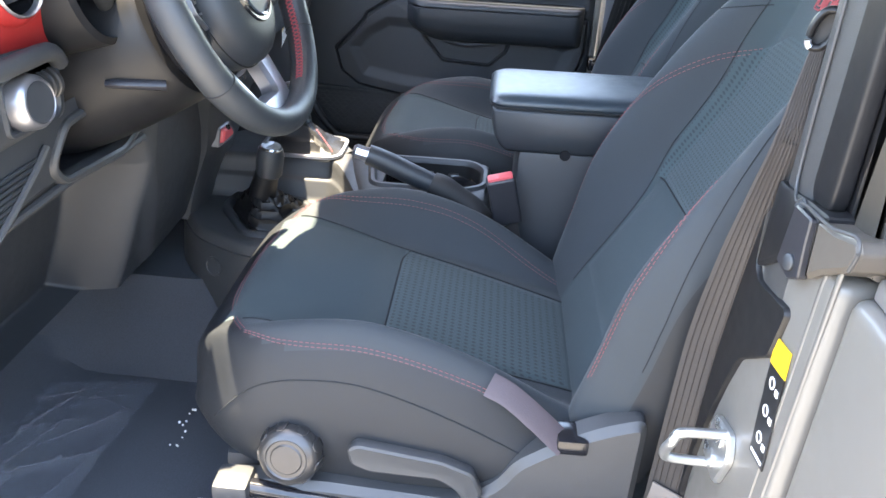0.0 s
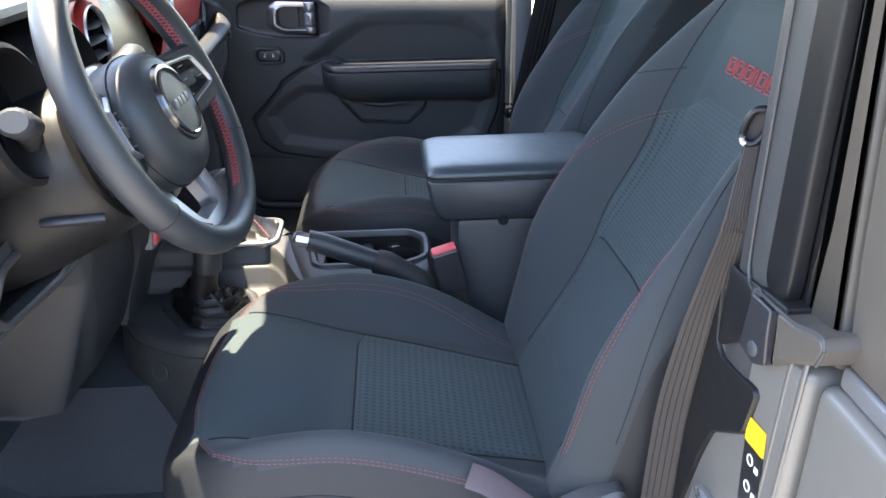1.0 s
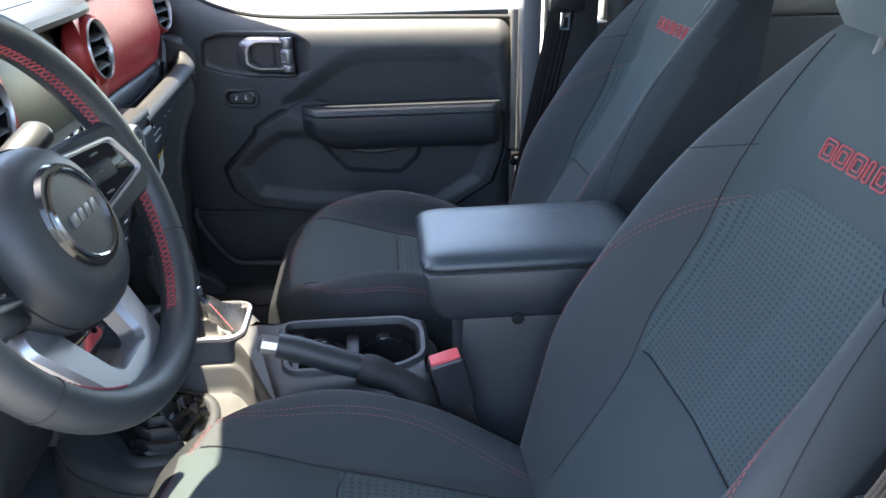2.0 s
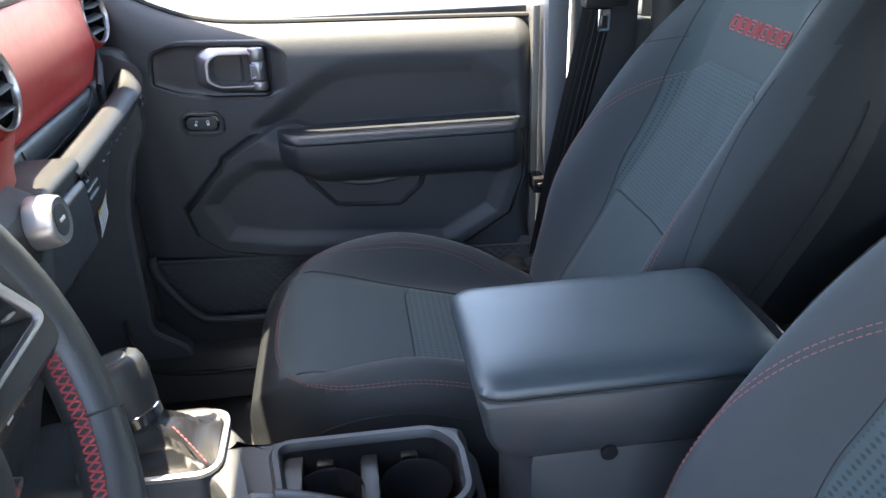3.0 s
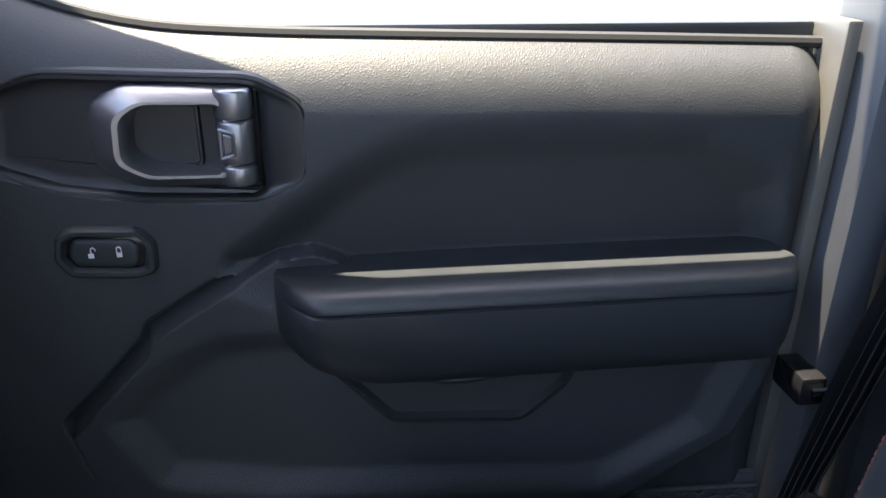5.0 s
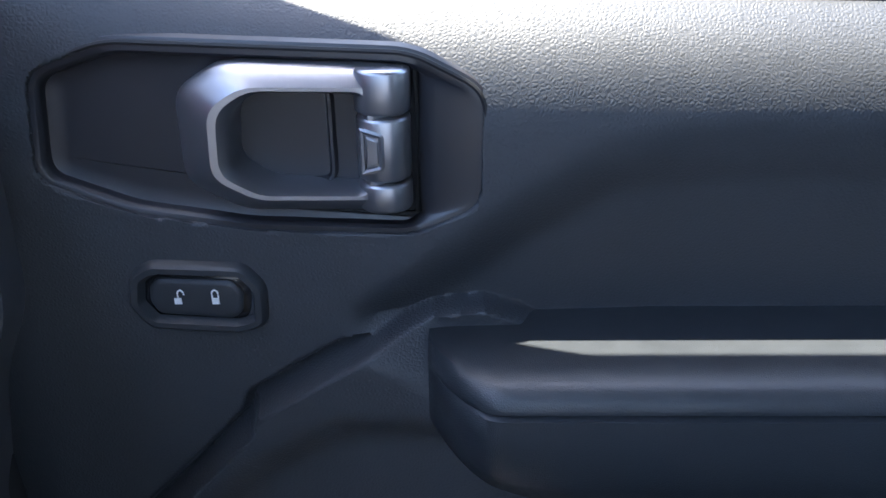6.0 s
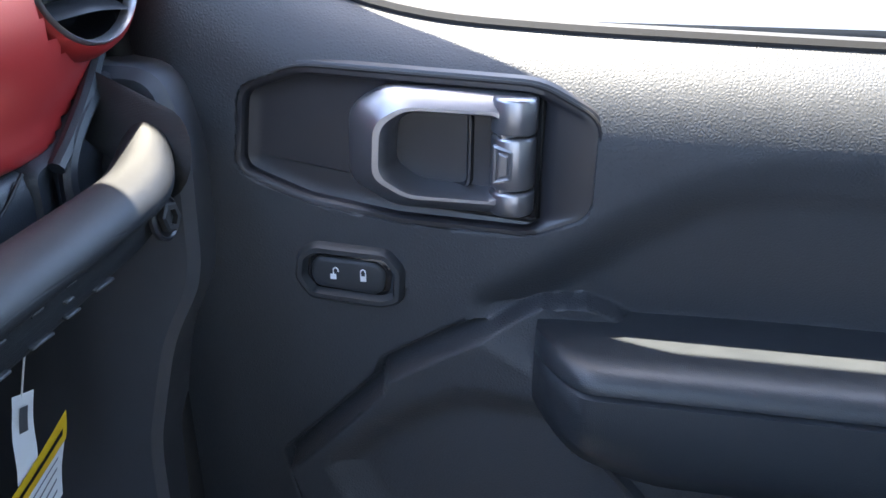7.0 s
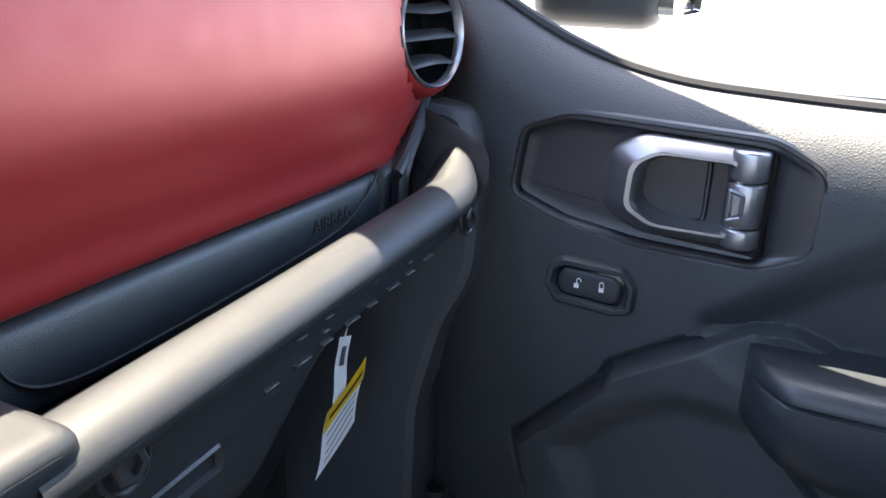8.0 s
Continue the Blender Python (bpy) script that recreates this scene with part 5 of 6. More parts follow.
# ---- centre console ----
def console():
    t = thing("centre_console", (0.1, 0.01, 0.6), "black centre console with cup holders and padded armrest bin", "centre console")
    part("bin_body", box(0.268, 0.495, -0.0625, 0.092, 0.60, 0.969, 0.012), PLASTIC, t, "black bin body")
    up = rounded([(0.221, 1.036), (0.230, 0.990), (0.246, 0.967), (0.49, 0.967), (0.50, 1.036)], 0.012)
    part("bin_upper", plate(up, [(0.006, 0.0), (0, 0.006), (0, 0.170), (0.006, 0.176)], lambda u, v, d: (u, -0.0655 + d, v), cap0=True), LEATHER, t, "padded upper bin wall", sharp=50)
    lid = []
    for z, q in ((1.0355, 0.003), (1.0385, -0.002), (1.043, -0.003), (1.0485, 0.001), (1.0525, 0.008), (1.055, 0.018), (1.0562, 0.034), (1.0568, 0.06)):
        rr = rounded([(0.222 + q, -0.067 + q), (0.505 - q, -0.067 + q), (0.505 - q, 0.112 - q), (0.222 + q, 0.112 - q)], 0.026, 6)
        lid.append([(p.x, p.y, z + 0.006 * (p.x - 0.2)) for p in rr])
    part("armrest_lid", skin(lid), LIDVINYL, t, "padded black vinyl armrest lid, tinted blue for its sky sheen", sharp=60)
    part("lid_seam", tube([(p.x, p.y, 1.0362 + 0.006 * (p.x - 0.2)) for p in rounded([(0.221, -0.068), (0.506, -0.068), (0.506, 0.113), (0.221, 0.113)], 0.026, 6)], 0.0013, 6, closed=True), RUBBER, t)
    part("lid_latch", box(0.500, 0.522, -0.05, 0.085, 0.99, 1.046, 0.006), GLOSS, t)
    part("lock_notch", lathe([(0, 0.008), (0.003, 0.008), (0.003, 0)], (0.34, -0.0655, 0.968), (0, -1, 0), 16), GLOSS, t)
    # cup holder deck
    deck = rounded([(0.022, -0.100), (0.205, -0.100), (0.245, -0.07), (0.245, 0.105), (0.205, 0.122), (-0.05, 0.122)], 0.02)
    hole = rounded([(0.045, -0.028), (0.185, -0.028), (0.216, -0.006), (0.216, 0.062), (0.195, 0.088), (0.026, 0.088)], 0.014)
    rings = [[(p.x, p.y, z) for p in inset(deck, q)] for q, z in ((0, 0.62), (0, 0.832), (0.003, 0.838), (0.008, 0.840), (0.011, 0.845), (0.014, 0.870), (0.017, 0.878), (0.023, 0.882))]
    rings += [[(p.x, p.y, 0.882) for p in inset(hole, -0.013)], [(p.x, p.y, 0.8875) for p in inset(hole, -0.009)], [(p.x, p.y, 0.8875) for p in inset(hole, -0.003)], [(p.x, p.y, 0.883) for p in hole], [(p.x, p.y, 0.878) for p in inset(hole, 0.001)]]
    part("cup_deck", skin(rings, True, False, False), PLASTIC, t, "black cup holder tray", sharp=50)
    # Hole walls of the tray in a blacker material, to paint in their shade.
    part("cup_walls", skin([[(p.x, p.y, z) for p in inset(hole, q)] for q, z in ((0.001, 0.8785), (0.006, 0.82), (0.010, 0.806))], True, False, True), TRIM, t, "cup walls, coloured blacker than the tray for their shade", sharp=50)
    part("cup_divider", box(0.112, 0.132, -0.024, 0.084, 0.804, 0.868, 0.005), TRIM, t)
    for cx in (0.074, 0.166):
        part("cup_finger", box(cx - 0.010, cx + 0.010, 0.074, 0.086, 0.82, 0.866, 0.005), TRIM, t)
        part("cup_well", lathe([(0.062, 0.038), (0.058, 0.036), (0.004, 0.034), (0.0, 0.0)], (cx + 0.004, 0.028, 0.807), (0, 0, 1), 32, cap0=False), GLOSS, t)
    # shifter deck: one body that widens towards the cup holders, with a ledge along its side
    rows = []
    for x in np.linspace(-0.285, 0.05, 60):
        w = smooth01(x, -0.055, 0.045)
        yt = 0.058 - 0.150 * w
        ft = 0.030 * max(0.0, (-0.235 - x) / 0.05) ** 2
        hi = 0.8826 - ft - 0.006 * w
        mid = 0.850 - 0.022 * smooth01(x, -0.03, 0.05)
        yp = 0.19 - 0.078 * smooth01(x, -0.07, 0.0)
        hi -= 0.006 * smooth01(x, -0.02, 0.03)
        side = [(yp, 0.62), (yp, hi - 0.016), (yp - 0.004, hi - 0.006), (yp - 0.012, hi), (yt + 0.014, hi), (yt + 0.006, hi - 0.0012), (yt + 0.002, hi - 0.006), (yt, hi - 0.012),
                (yt - 0.004, mid + 0.004), (yt - 0.007, mid), (yt - 0.011, mid - 0.0015), (yt - 0.014, mid - 0.006), (yt - 0.020, 0.822), (yt - 0.024, 0.815), (yt - 0.030, 0.811), (yt - 0.030, 0.62)]
        rows.append([(x, y, z) for y, z in side])
    part("shifter_deck", skin(rows), GREYPLASTIC, t, "grey shifter surround", sharp=50)
    tc = rounded([(-0.285, -0.015), (-0.235, -0.088), (-0.150, -0.136), (0.01, -0.136), (0.01, 0.18), (-0.285, 0.18)], 0.03)
    low = part("tunnel_cover", plate(tc, [(-0.030, -0.245), (-0.014, -0.060), (-0.010, -0.022), (-0.007, -0.021), (-0.006, -0.006), (-0.002, -0.001), (0.006, 0.0)], lambda u, v, d: (u, v, 0.812 + d)), GREYPLASTIC, t, "grey tunnel cover", sharp=50)
    part("access_cap", lathe([(-0.004, 0.017), (0.0015, 0.017), (0.0025, 0.015), (0.0015, 0.014), (0.0015, 0)], (-0.205, -0.122, 0.755), (-0.45, -0.86, 0.12), 24), GREYPLASTIC, low)
    # small shifter
    g = thing("transfer_lever", (-0.148, -0.035, 0.81), "short transfer case lever with a pleated leather boot", "gear lever")
    bt = rounded([(-0.212, -0.015), (-0.148, -0.108), (-0.075, -0.100), (-0.068, -0.03), (-0.080, 0.012), (-0.20, 0.068)], 0.018)
    part("boot_frame", plate(bt, [(-0.014, -0.004), (-0.011, 0.005), (-0.007, 0.0075), (-0.001, 0.0075), (0.002, 0.006), (0.006, -0.002)], lambda u, v, d: (u, v, 0.812 + d), cap1=False), PLASTIC, g, "black boot frame", sharp=50)
    rings = []
    for i in range(14):
        u = i / 13
        k = 1 - 0.80 * u ** 1.25 + 0.09 * math.sin(i * 2.1) * (1 - u)
        rings.append([(-0.148 + (p.x + 0.148) * k + 0.004 * math.sin(7 * j), -0.035 + (p.y + 0.035) * k, 0.816 + 0.042 * u + 0.006 * math.sin(j * 0.8 + i * 1.9)) for j, p in enumerate(inset(bt, 0.006))])
    part("boot", skin(rings, True, False, True), BOOT, g, "pleated black leather boot", sharp=80)
    part("lever_sleeve", tube([(-0.146, -0.035, 0.840), (-0.138, -0.04, 0.87), (-0.128, -0.045, 0.902)], lambda u: 0.023 - 0.004 * u, 16, n=10), BOOT, g)
    part("lever_knob", lathe([(0, 0.017), (0.004, 0.021), (0.04, 0.022), (0.05, 0.018), (0.053, 0.0)], (-0.128, -0.045, 0.890), (0.15, -0.1, 1), 28), LEATHER, g)
    part("lever_cap", lathe([(0, 0.017), (0.003, 0.015), (0.004, 0.0)], (-0.1203, -0.0502, 0.9402), (0.15, -0.1, 1), 24), CHROME, g, "chrome cap")
    # main shifter
    g = thing("gear_shifter", (-0.105, 0.11, 0.885), "automatic gear shifter with a silver ring and leather boot", "gear lever")
    rings = []
    sq = rounded([(-0.175, 0.062), (-0.040, 0.062), (-0.040, 0.158), (-0.175, 0.158)], 0.02)
    for i in range(12):
        u = i / 11
        k = 1 - 0.74 * u ** 0.7
        rings.append([(-0.105 - 0.012 * u + (p.x + 0.105) * k, 0.112 + (p.y - 0.112) * k, 0.886 + 0.042 * u + 0.004 * math.sin(j * 1.7 + i * 1.1)) for j, p in enumerate(sq)])
    part("boot", skin(rings, True, False, True), BOOT, g, "black leather boot with red stitching", sharp=80)
    red = bmesh.new()
    stitches([(-0.050, 0.070, 0.892), (-0.068, 0.085, 0.908), (-0.085, 0.098, 0.922)], 0.004, 0.002, 0.001, (0.003, -0.003, 0.003), bm=red)
    part("boot_stitching", red, REDTHREAD, g)
    part("shift_frame", plate(inset(sq, -0.008), [(0, 0), (0, 0.005), (0.005, 0.006), (0.008, 0.001)], lambda u, v, d: (u, v, 0.884 + d), cap1=False), SATIN, g, "silver shifter frame")
    kb, ka = (-0.120, 0.113, 0.922), (-0.28, 0.16, 1)
    part("ring", lathe([(0, 0.024), (0.002, 0.028), (0.014, 0.029), (0.016, 0.027)], kb, ka, 32), CHROME, g, "chrome ring")
    part("knob", lathe([(0.015, 0.028), (0.022, 0.0300), (0.050, 0.0335), (0.066, 0.0335), (0.073, 0.031), (0.0765, 0.026), (0.0765, 0.021), (0.0755, 0.0195), (0.0755, 0)], kb, ka, 36), LEATHER, g, "black leather knob")
    part("knob_cap", lathe([(0.0756, 0.019), (0.0775, 0.018), (0.0785, 0.0)], kb, ka, 28), SILVER, g, "silver shift pattern cap")
    # hand brake
    h = thing("hand_brake", (0.14, -0.055, 0.88), "black hand brake lever with silver button beside cup holders", "hand brake")
    part("grip", tube([(0.036, -0.062, 0.945), (0.060, -0.060, 0.936), (0.10, -0.058, 0.918), (0.142, -0.056, 0.900)], lambda u: 0.0158 + 0.0012 * math.sin(u * 3), 16, n=18), LEATHER, h, "leather-wrapped grip")
    part("button", tube([(0.014, -0.064, 0.951), (0.018, -0.064, 0.950), (0.038, -0.062, 0.944)], lambda u: 0.008 + 0.004 * min(1, u * 2), 8), SATIN, h, "chrome release button")
    part("brake_boot", tube([(0.138, -0.058, 0.902), (0.165, -0.062, 0.892), (0.20, -0.070, 0.872), (0.222, -0.078, 0.842)], lambda u: 0.019 + 0.006 * math.sin(u * 9) * 0.3 + 0.004 * u, 16, n=20), RUBBER, h)
    # buckle
    b = thing("belt_buckle", (0.25, -0.10, 0.80), "black seat belt buckle with a red release button beside the seat", "belt buckle")
    m = Matrix.Translation((0.252, -0.098, 0.906)) @ Euler((radians(6), radians(-14), radians(6))).to_matrix().to_4x4()
    part("buckle_body", moved(box(-0.022, 0.022, -0.012, 0.012, -0.046, 0.034, 0.005, 3), m), BEZELBLACK, b)
    part("release_button", moved(box(-0.019, 0.019, -0.009, 0.009, 0.028, 0.038, 0.003), m), PINKRED, b, "red release button")
    part("buckle_strap", moved(box(-0.015, 0.015, -0.003, 0.003, -0.15, -0.035, 0.002), m), WEBBING, b)


console()


# ---- driver's side door opening ----
def door_opening():
    p = thing("centre_pillar", (0.47, -0.69, 0.6), "grey painted door pillar with black trim in the open doorway", "pillar")
    part("jamb", box(0.44, 0.50, -0.7565, -0.60, 0.55, 1.150, 0.010, 3), BODY, p, "grey painted door jamb")
    for y, r in ((-0.737, 0.0018), (-0.7535, 0.0018)):
        part("jamb_ridge", tube([(0.4405, y + 0.012, 0.56), (0.4405, y + 0.008, 0.9), (0.4405, y, 1.158), (0.46, y, 1.172)], r, 10), BODY, p)
    F = lambda y, z, d: (0.437 - d, y, z)
    low = rounded([(-0.56, 0.62), (-0.60, 0.82), (-0.616, 0.912), (-0.636, 0.98), (-0.652, 1.020), (-0.700, 1.056), (-0.709, 1.097), (-0.704, 1.101), (-0.648, 1.092), (-0.636, 1.10), (-0.630, 1.15), (-0.602, 1.15), (-0.595, 1.05), (-0.57, 0.95), (-0.50, 0.62)], 0.007, 4)
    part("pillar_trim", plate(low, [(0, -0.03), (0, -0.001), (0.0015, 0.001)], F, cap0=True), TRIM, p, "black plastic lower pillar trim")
    mid = rounded([(-0.640, 1.100), (-0.650, 1.105), (-0.685, 1.131), (-0.718, 1.133), (-0.725, 1.157), (-0.728, 1.182), (-0.700, 1.179), (-0.655, 1.172), (-0.640, 1.172)], 0.004, 3)
    part("pillar_bracket", plate(mid, [(0, -0.05), (0, 0.002), (0.003, 0.004)], lambda y, z, d: F(y, z, d - 0.001), cap0=True), TRIM, p, "black bracket with a bolt")
    part("pillar_flank", box(0.4385, 0.50, -0.69, -0.643, 1.09, 1.74, 0.006), GREYPLASTIC, p, "charcoal inner pillar trim")
    part("bracket_bolt", lathe([(0, 0.0058), (0.003, 0.0058), (0.004, 0.0045), (0.004, 0)], (0.4305, -0.706, 1.138), (-1, -0.2, 0.1), 18), PLASTIC, p)
    part("trim_screw", lathe([(0, 0.0048), (0.002, 0.0048), (0.0028, 0.0036), (0.0018, 0.0032), (0.0018, 0)], (0.434, -0.690, 1.173), (-1, -0.2, 0.4), 18), PLASTIC, p)
    bolted = rounded([(-0.682, 1.127), (-0.688, 1.173), (-0.717, 1.175), (-0.718, 1.158), (-0.722, 1.134), (-0.706, 1.125)], 0.003, 3)
    part("bolt_plate", plate(bolted, [(0, -0.004), (0, 0.0015), (0.0012, 0.0025)], lambda y, z, d: F(y, z, d + 0.0045)), BEZELBLACK, p, "black plate with a bolt")
    # padded upper trim, rounded at its foot
    rings = []
    for z, k in ((1.178, 0.8), (1.180, 0.9), (1.185, 0.97), (1.195, 1.0), (1.30, 1.0), (1.45, 1.0), (1.74, 1.0)):
        sl = 0.004 * (z - 1.18) / 0.22
        rings.append([(0.446 + 0.007 * k * math.copysign(abs(math.cos(q)) ** 0.34, math.cos(q)), -0.689 + sl + 0.027 * k * math.copysign(abs(math.sin(q)) ** 0.34, math.sin(q)), z) for q in (2 * math.pi * i / 64 for i in range(64))])
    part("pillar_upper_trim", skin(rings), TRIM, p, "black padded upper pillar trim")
    part("door_seal", tube([(0.437, -0.658, 1.70), (0.437, -0.660, 1.40), (0.437, -0.661, 1.25), (0.437, -0.663, 1.195), (0.436, -0.668, 1.178), (0.434, -0.680, 1.172), (0.433, -0.70, 1.177), (0.432, -0.719, 1.179), (0.432, -0.745, 1.182), (0.432, -0.773, 1.190), (0.432, -0.780, 1.183), (0.433, -0.774, 1.169)], 0.0013, 8, n=80), GREYPLASTIC, p, "black rubber door seal")
    cuff = rounded([(-0.719, 1.177), (-0.745, 1.180), (-0.773, 1.188), (-0.779, 1.182), (-0.773, 1.168), (-0.740, 1.148), (-0.724, 1.135)], 0.003, 3)
    part("cuff", plate(cuff, [(0, -0.05), (0, 0.001), (0.003, 0.004)], F, cap0=True), TANFRAME, p)
    w = thing("rear_window_upright", (0.47, -0.74, 1.16), "body-painted upright, tan for its shade, and black rubber of the rear door window", "window frame", kind="structure")
    pad = rounded([(-0.693, 1.163), (-0.684, 1.192), (-0.697, 1.236), (-0.708, 1.272), (-0.711, 1.305), (-0.704, 1.342), (-0.680, 1.74), (-0.690, 1.74), (-0.7145, 1.344), (-0.7215, 1.277), (-0.7235, 1.240), (-0.7195, 1.206), (-0.7205, 1.165)], 0.003, 3)
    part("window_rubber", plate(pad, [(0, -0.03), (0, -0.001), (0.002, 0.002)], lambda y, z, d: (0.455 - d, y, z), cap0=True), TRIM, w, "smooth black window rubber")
    post = rounded([(-0.721, 1.165), (-0.720, 1.206), (-0.724, 1.240), (-0.722, 1.277), (-0.715, 1.344), (-0.690, 1.74), (-0.716, 1.74), (-0.740, 1.346), (-0.747, 1.286), (-0.753, 1.234), (-0.764, 1.157)], 0.003, 3)
    # Body paint, with its tan shade put into the colour.
    part("post", plate(post, [(0, -0.03), (0, -0.003), (0.0012, 0.0), (0.006, 0.0025)], lambda y, z, d: (0.4545 - d, y, z), cap0=True), TANFRAME, w)
    rd = thing("rear_door", (1.0, -0.80, 0.55), "closed grey painted rear door seen edge on", "car door")
    part("door_skin", box(0.447, 1.5, -0.875, -0.7575, 0.55, 1.1475, 0.014, 5), BODY, rd)
    # Solid plate for the rear door glass, coloured like its tan reflection.
    pane = rounded([(-0.7665, 1.164), (-0.755, 1.234), (-0.749, 1.286), (-0.742, 1.346), (-0.718, 1.74), (-0.785, 1.74), (-0.866, 1.164)], 0.002, 2)
    part("tan_pane", plate(pane, [(0, -1.0), (0, -0.003), (0.002, 0.0)], lambda y, z, d: (0.457 - d, y, z), cap0=True), TANFRAME, rd, "rear door window, its tan reflection put into the colour")
    part("window_seal", box(0.455, 1.46, -0.872, -0.767, 1.1478, 1.1635, 0.004, 3), SILVER, rd, "bright waist strip")
    st = thing("door_striker", (0.43, -0.66, 0.93), "bright steel door striker loop on the pillar", "striker")
    part("base", plate(rounded([(-0.632, 0.910), (-0.640, 0.955), (-0.680, 0.965), (-0.690, 0.945), (-0.675, 0.905)], 0.008), [(0, 0), (0, 0.004), (0.002, 0.006)], lambda y, z, d: (0.4395 - d, y, z)), ZINC, st)
    part("loop", tube([(0.436, -0.672, 0.958), (0.400, -0.672, 0.956), (0.393, -0.672, 0.945), (0.393, -0.66, 0.925), (0.400, -0.655, 0.914), (0.436, -0.655, 0.912)], 0.0045, 10, n=24), ZINC, st)
    for y, z in ((-0.664, 0.948), (-0.658, 0.920)):
        part("screw", lathe([(0, 0.009), (0.002, 0.009), (0.003, 0.006), (0.002, 0)], (0.4335, y, z), (-1, 0, 0), 20), ZINC, st)
    lb = thing("warning_label", (0.44, -0.70, 1.02), "black warning label with yellow top and white pictograms", "label")
    L = lambda a, b, d: (0.4393 - d, -0.700 - 0.028 * a + 0.012 * (b - 1) * 0.9, 0.978 + 0.095 * b + 0.004 * a)
    sq = lambda a0, a1, b0, b1: [Vector(q) for q in ((a0, b0), (a1, b0), (a1, b1), (a0, b1))]
    part("label_sheet", plate(sq(0, 1, 0, 0.8), [(0, 0), (0, 0.001)], L), LABELBLACK, lb)
    part("label_top", plate(sq(0, 1, 0.8, 1.02), [(0, 0), (0, 0.001)], L), YELLOW, lb, "yellow top")
    for b in (0.20, 0.44, 0.68):
        part("pictogram", lathe([(0, 0.0047), (0.0008, 0.0047), (0.0008, 0.0036), (0, 0.0036)], L(0.42, b, 0.0008), (-1, 0, 0), 16, cap0=False, cap1=False), ICON, lb)
        part("pictogram", plate(sq(0.70, 0.88, b - 0.055, b - 0.005), [(0, 0), (0, 0.0016)], L), ICON, lb)
    part("pictogram", plate(sq(0.12, 0.9, 0.03, 0.055), [(0, 0), (0, 0.0016)], L), ICON, lb)
    belt = thing("driver_belt", (0.40, -0.61, 0.85), "grey-brown webbing seat belt hanging beside the seat", "seat belt", group="seat belts")
    wide = curve([0, 0.35, 0.5, 0.62, 0.75, 0.88, 1], [0.0225, 0.0215, 0.0175, 0.0125, 0.009, 0.0065, 0.005])
    path = [(0.429, -0.590, 0.74), (0.430, -0.593, 0.84), (0.431, -0.596, 0.946), (0.431, -0.601, 1.01), (0.4315, -0.614, 1.086), (0.432, -0.626, 1.146), (0.433, -0.638, 1.196), (0.436, -0.636, 1.235), (0.440, -0.632, 1.266)]
    part("webbing", tube(path, wide, 14, n=40, flat=0.07, up=(-0.6, -1, 0)), WEBBING, belt)
    for k in (-0.78, -0.52, -0.26, 0.0, 0.26, 0.52, 0.78):
        line = [Vector(q) + Vector((0.86, -0.51, 0)) * k * wide(i / 29) + Vector((-0.51, -0.86, 0)) * 0.0019 for i, q in enumerate(spline(path, 30))]
        part("web_rib", tube(line, 0.0006, 6), WEBBING, belt)
    side = Vector((0.86, -0.51, 0))
    loop = [Vector((0.440, -0.633, 1.278)) + side * (0.0075 * math.copysign(abs(math.cos(a)) ** 0.7, math.cos(a)) + 0.003 * math.sin(a)) + Vector((0, 0, 0.013)) * math.sin(a) for a in (2 * math.pi * k / 28 for k in range(28))]
    part("guide", tube(loop, 0.0036, 10, flat=0.8, closed=True), TRIM, belt, "black belt guide")
    part("guide_core", skin([[p + Vector((0.002, 0.003, 0)) for p in loop], [p + Vector((0.004, 0.006, 0)) for p in loop]]), RUBBER, belt)
    part("tongue", tube([loop[k] + Vector((-0.0015, -0.0030, 0)) for k in (17, 18, 19, 20)], 0.0024, 8), SATIN, belt, "bright belt loop")
    part("care_label", moved(box(-0.018, 0.018, -0.001, 0.001, -0.02, 0.02, 0.0005), Matrix.Translation((0.427, -0.5965, 0.80)) @ Euler((0, radians(6), radians(-31))).to_matrix().to_4x4()), LABELTAN, belt, "printed care label")


PLACE[0] = Matrix.Translation((-0.0121, 0.0646, -0.0755)) @ Matrix.Scale(1.055, 4)
door_opening()
PLACE[0] = Matrix()


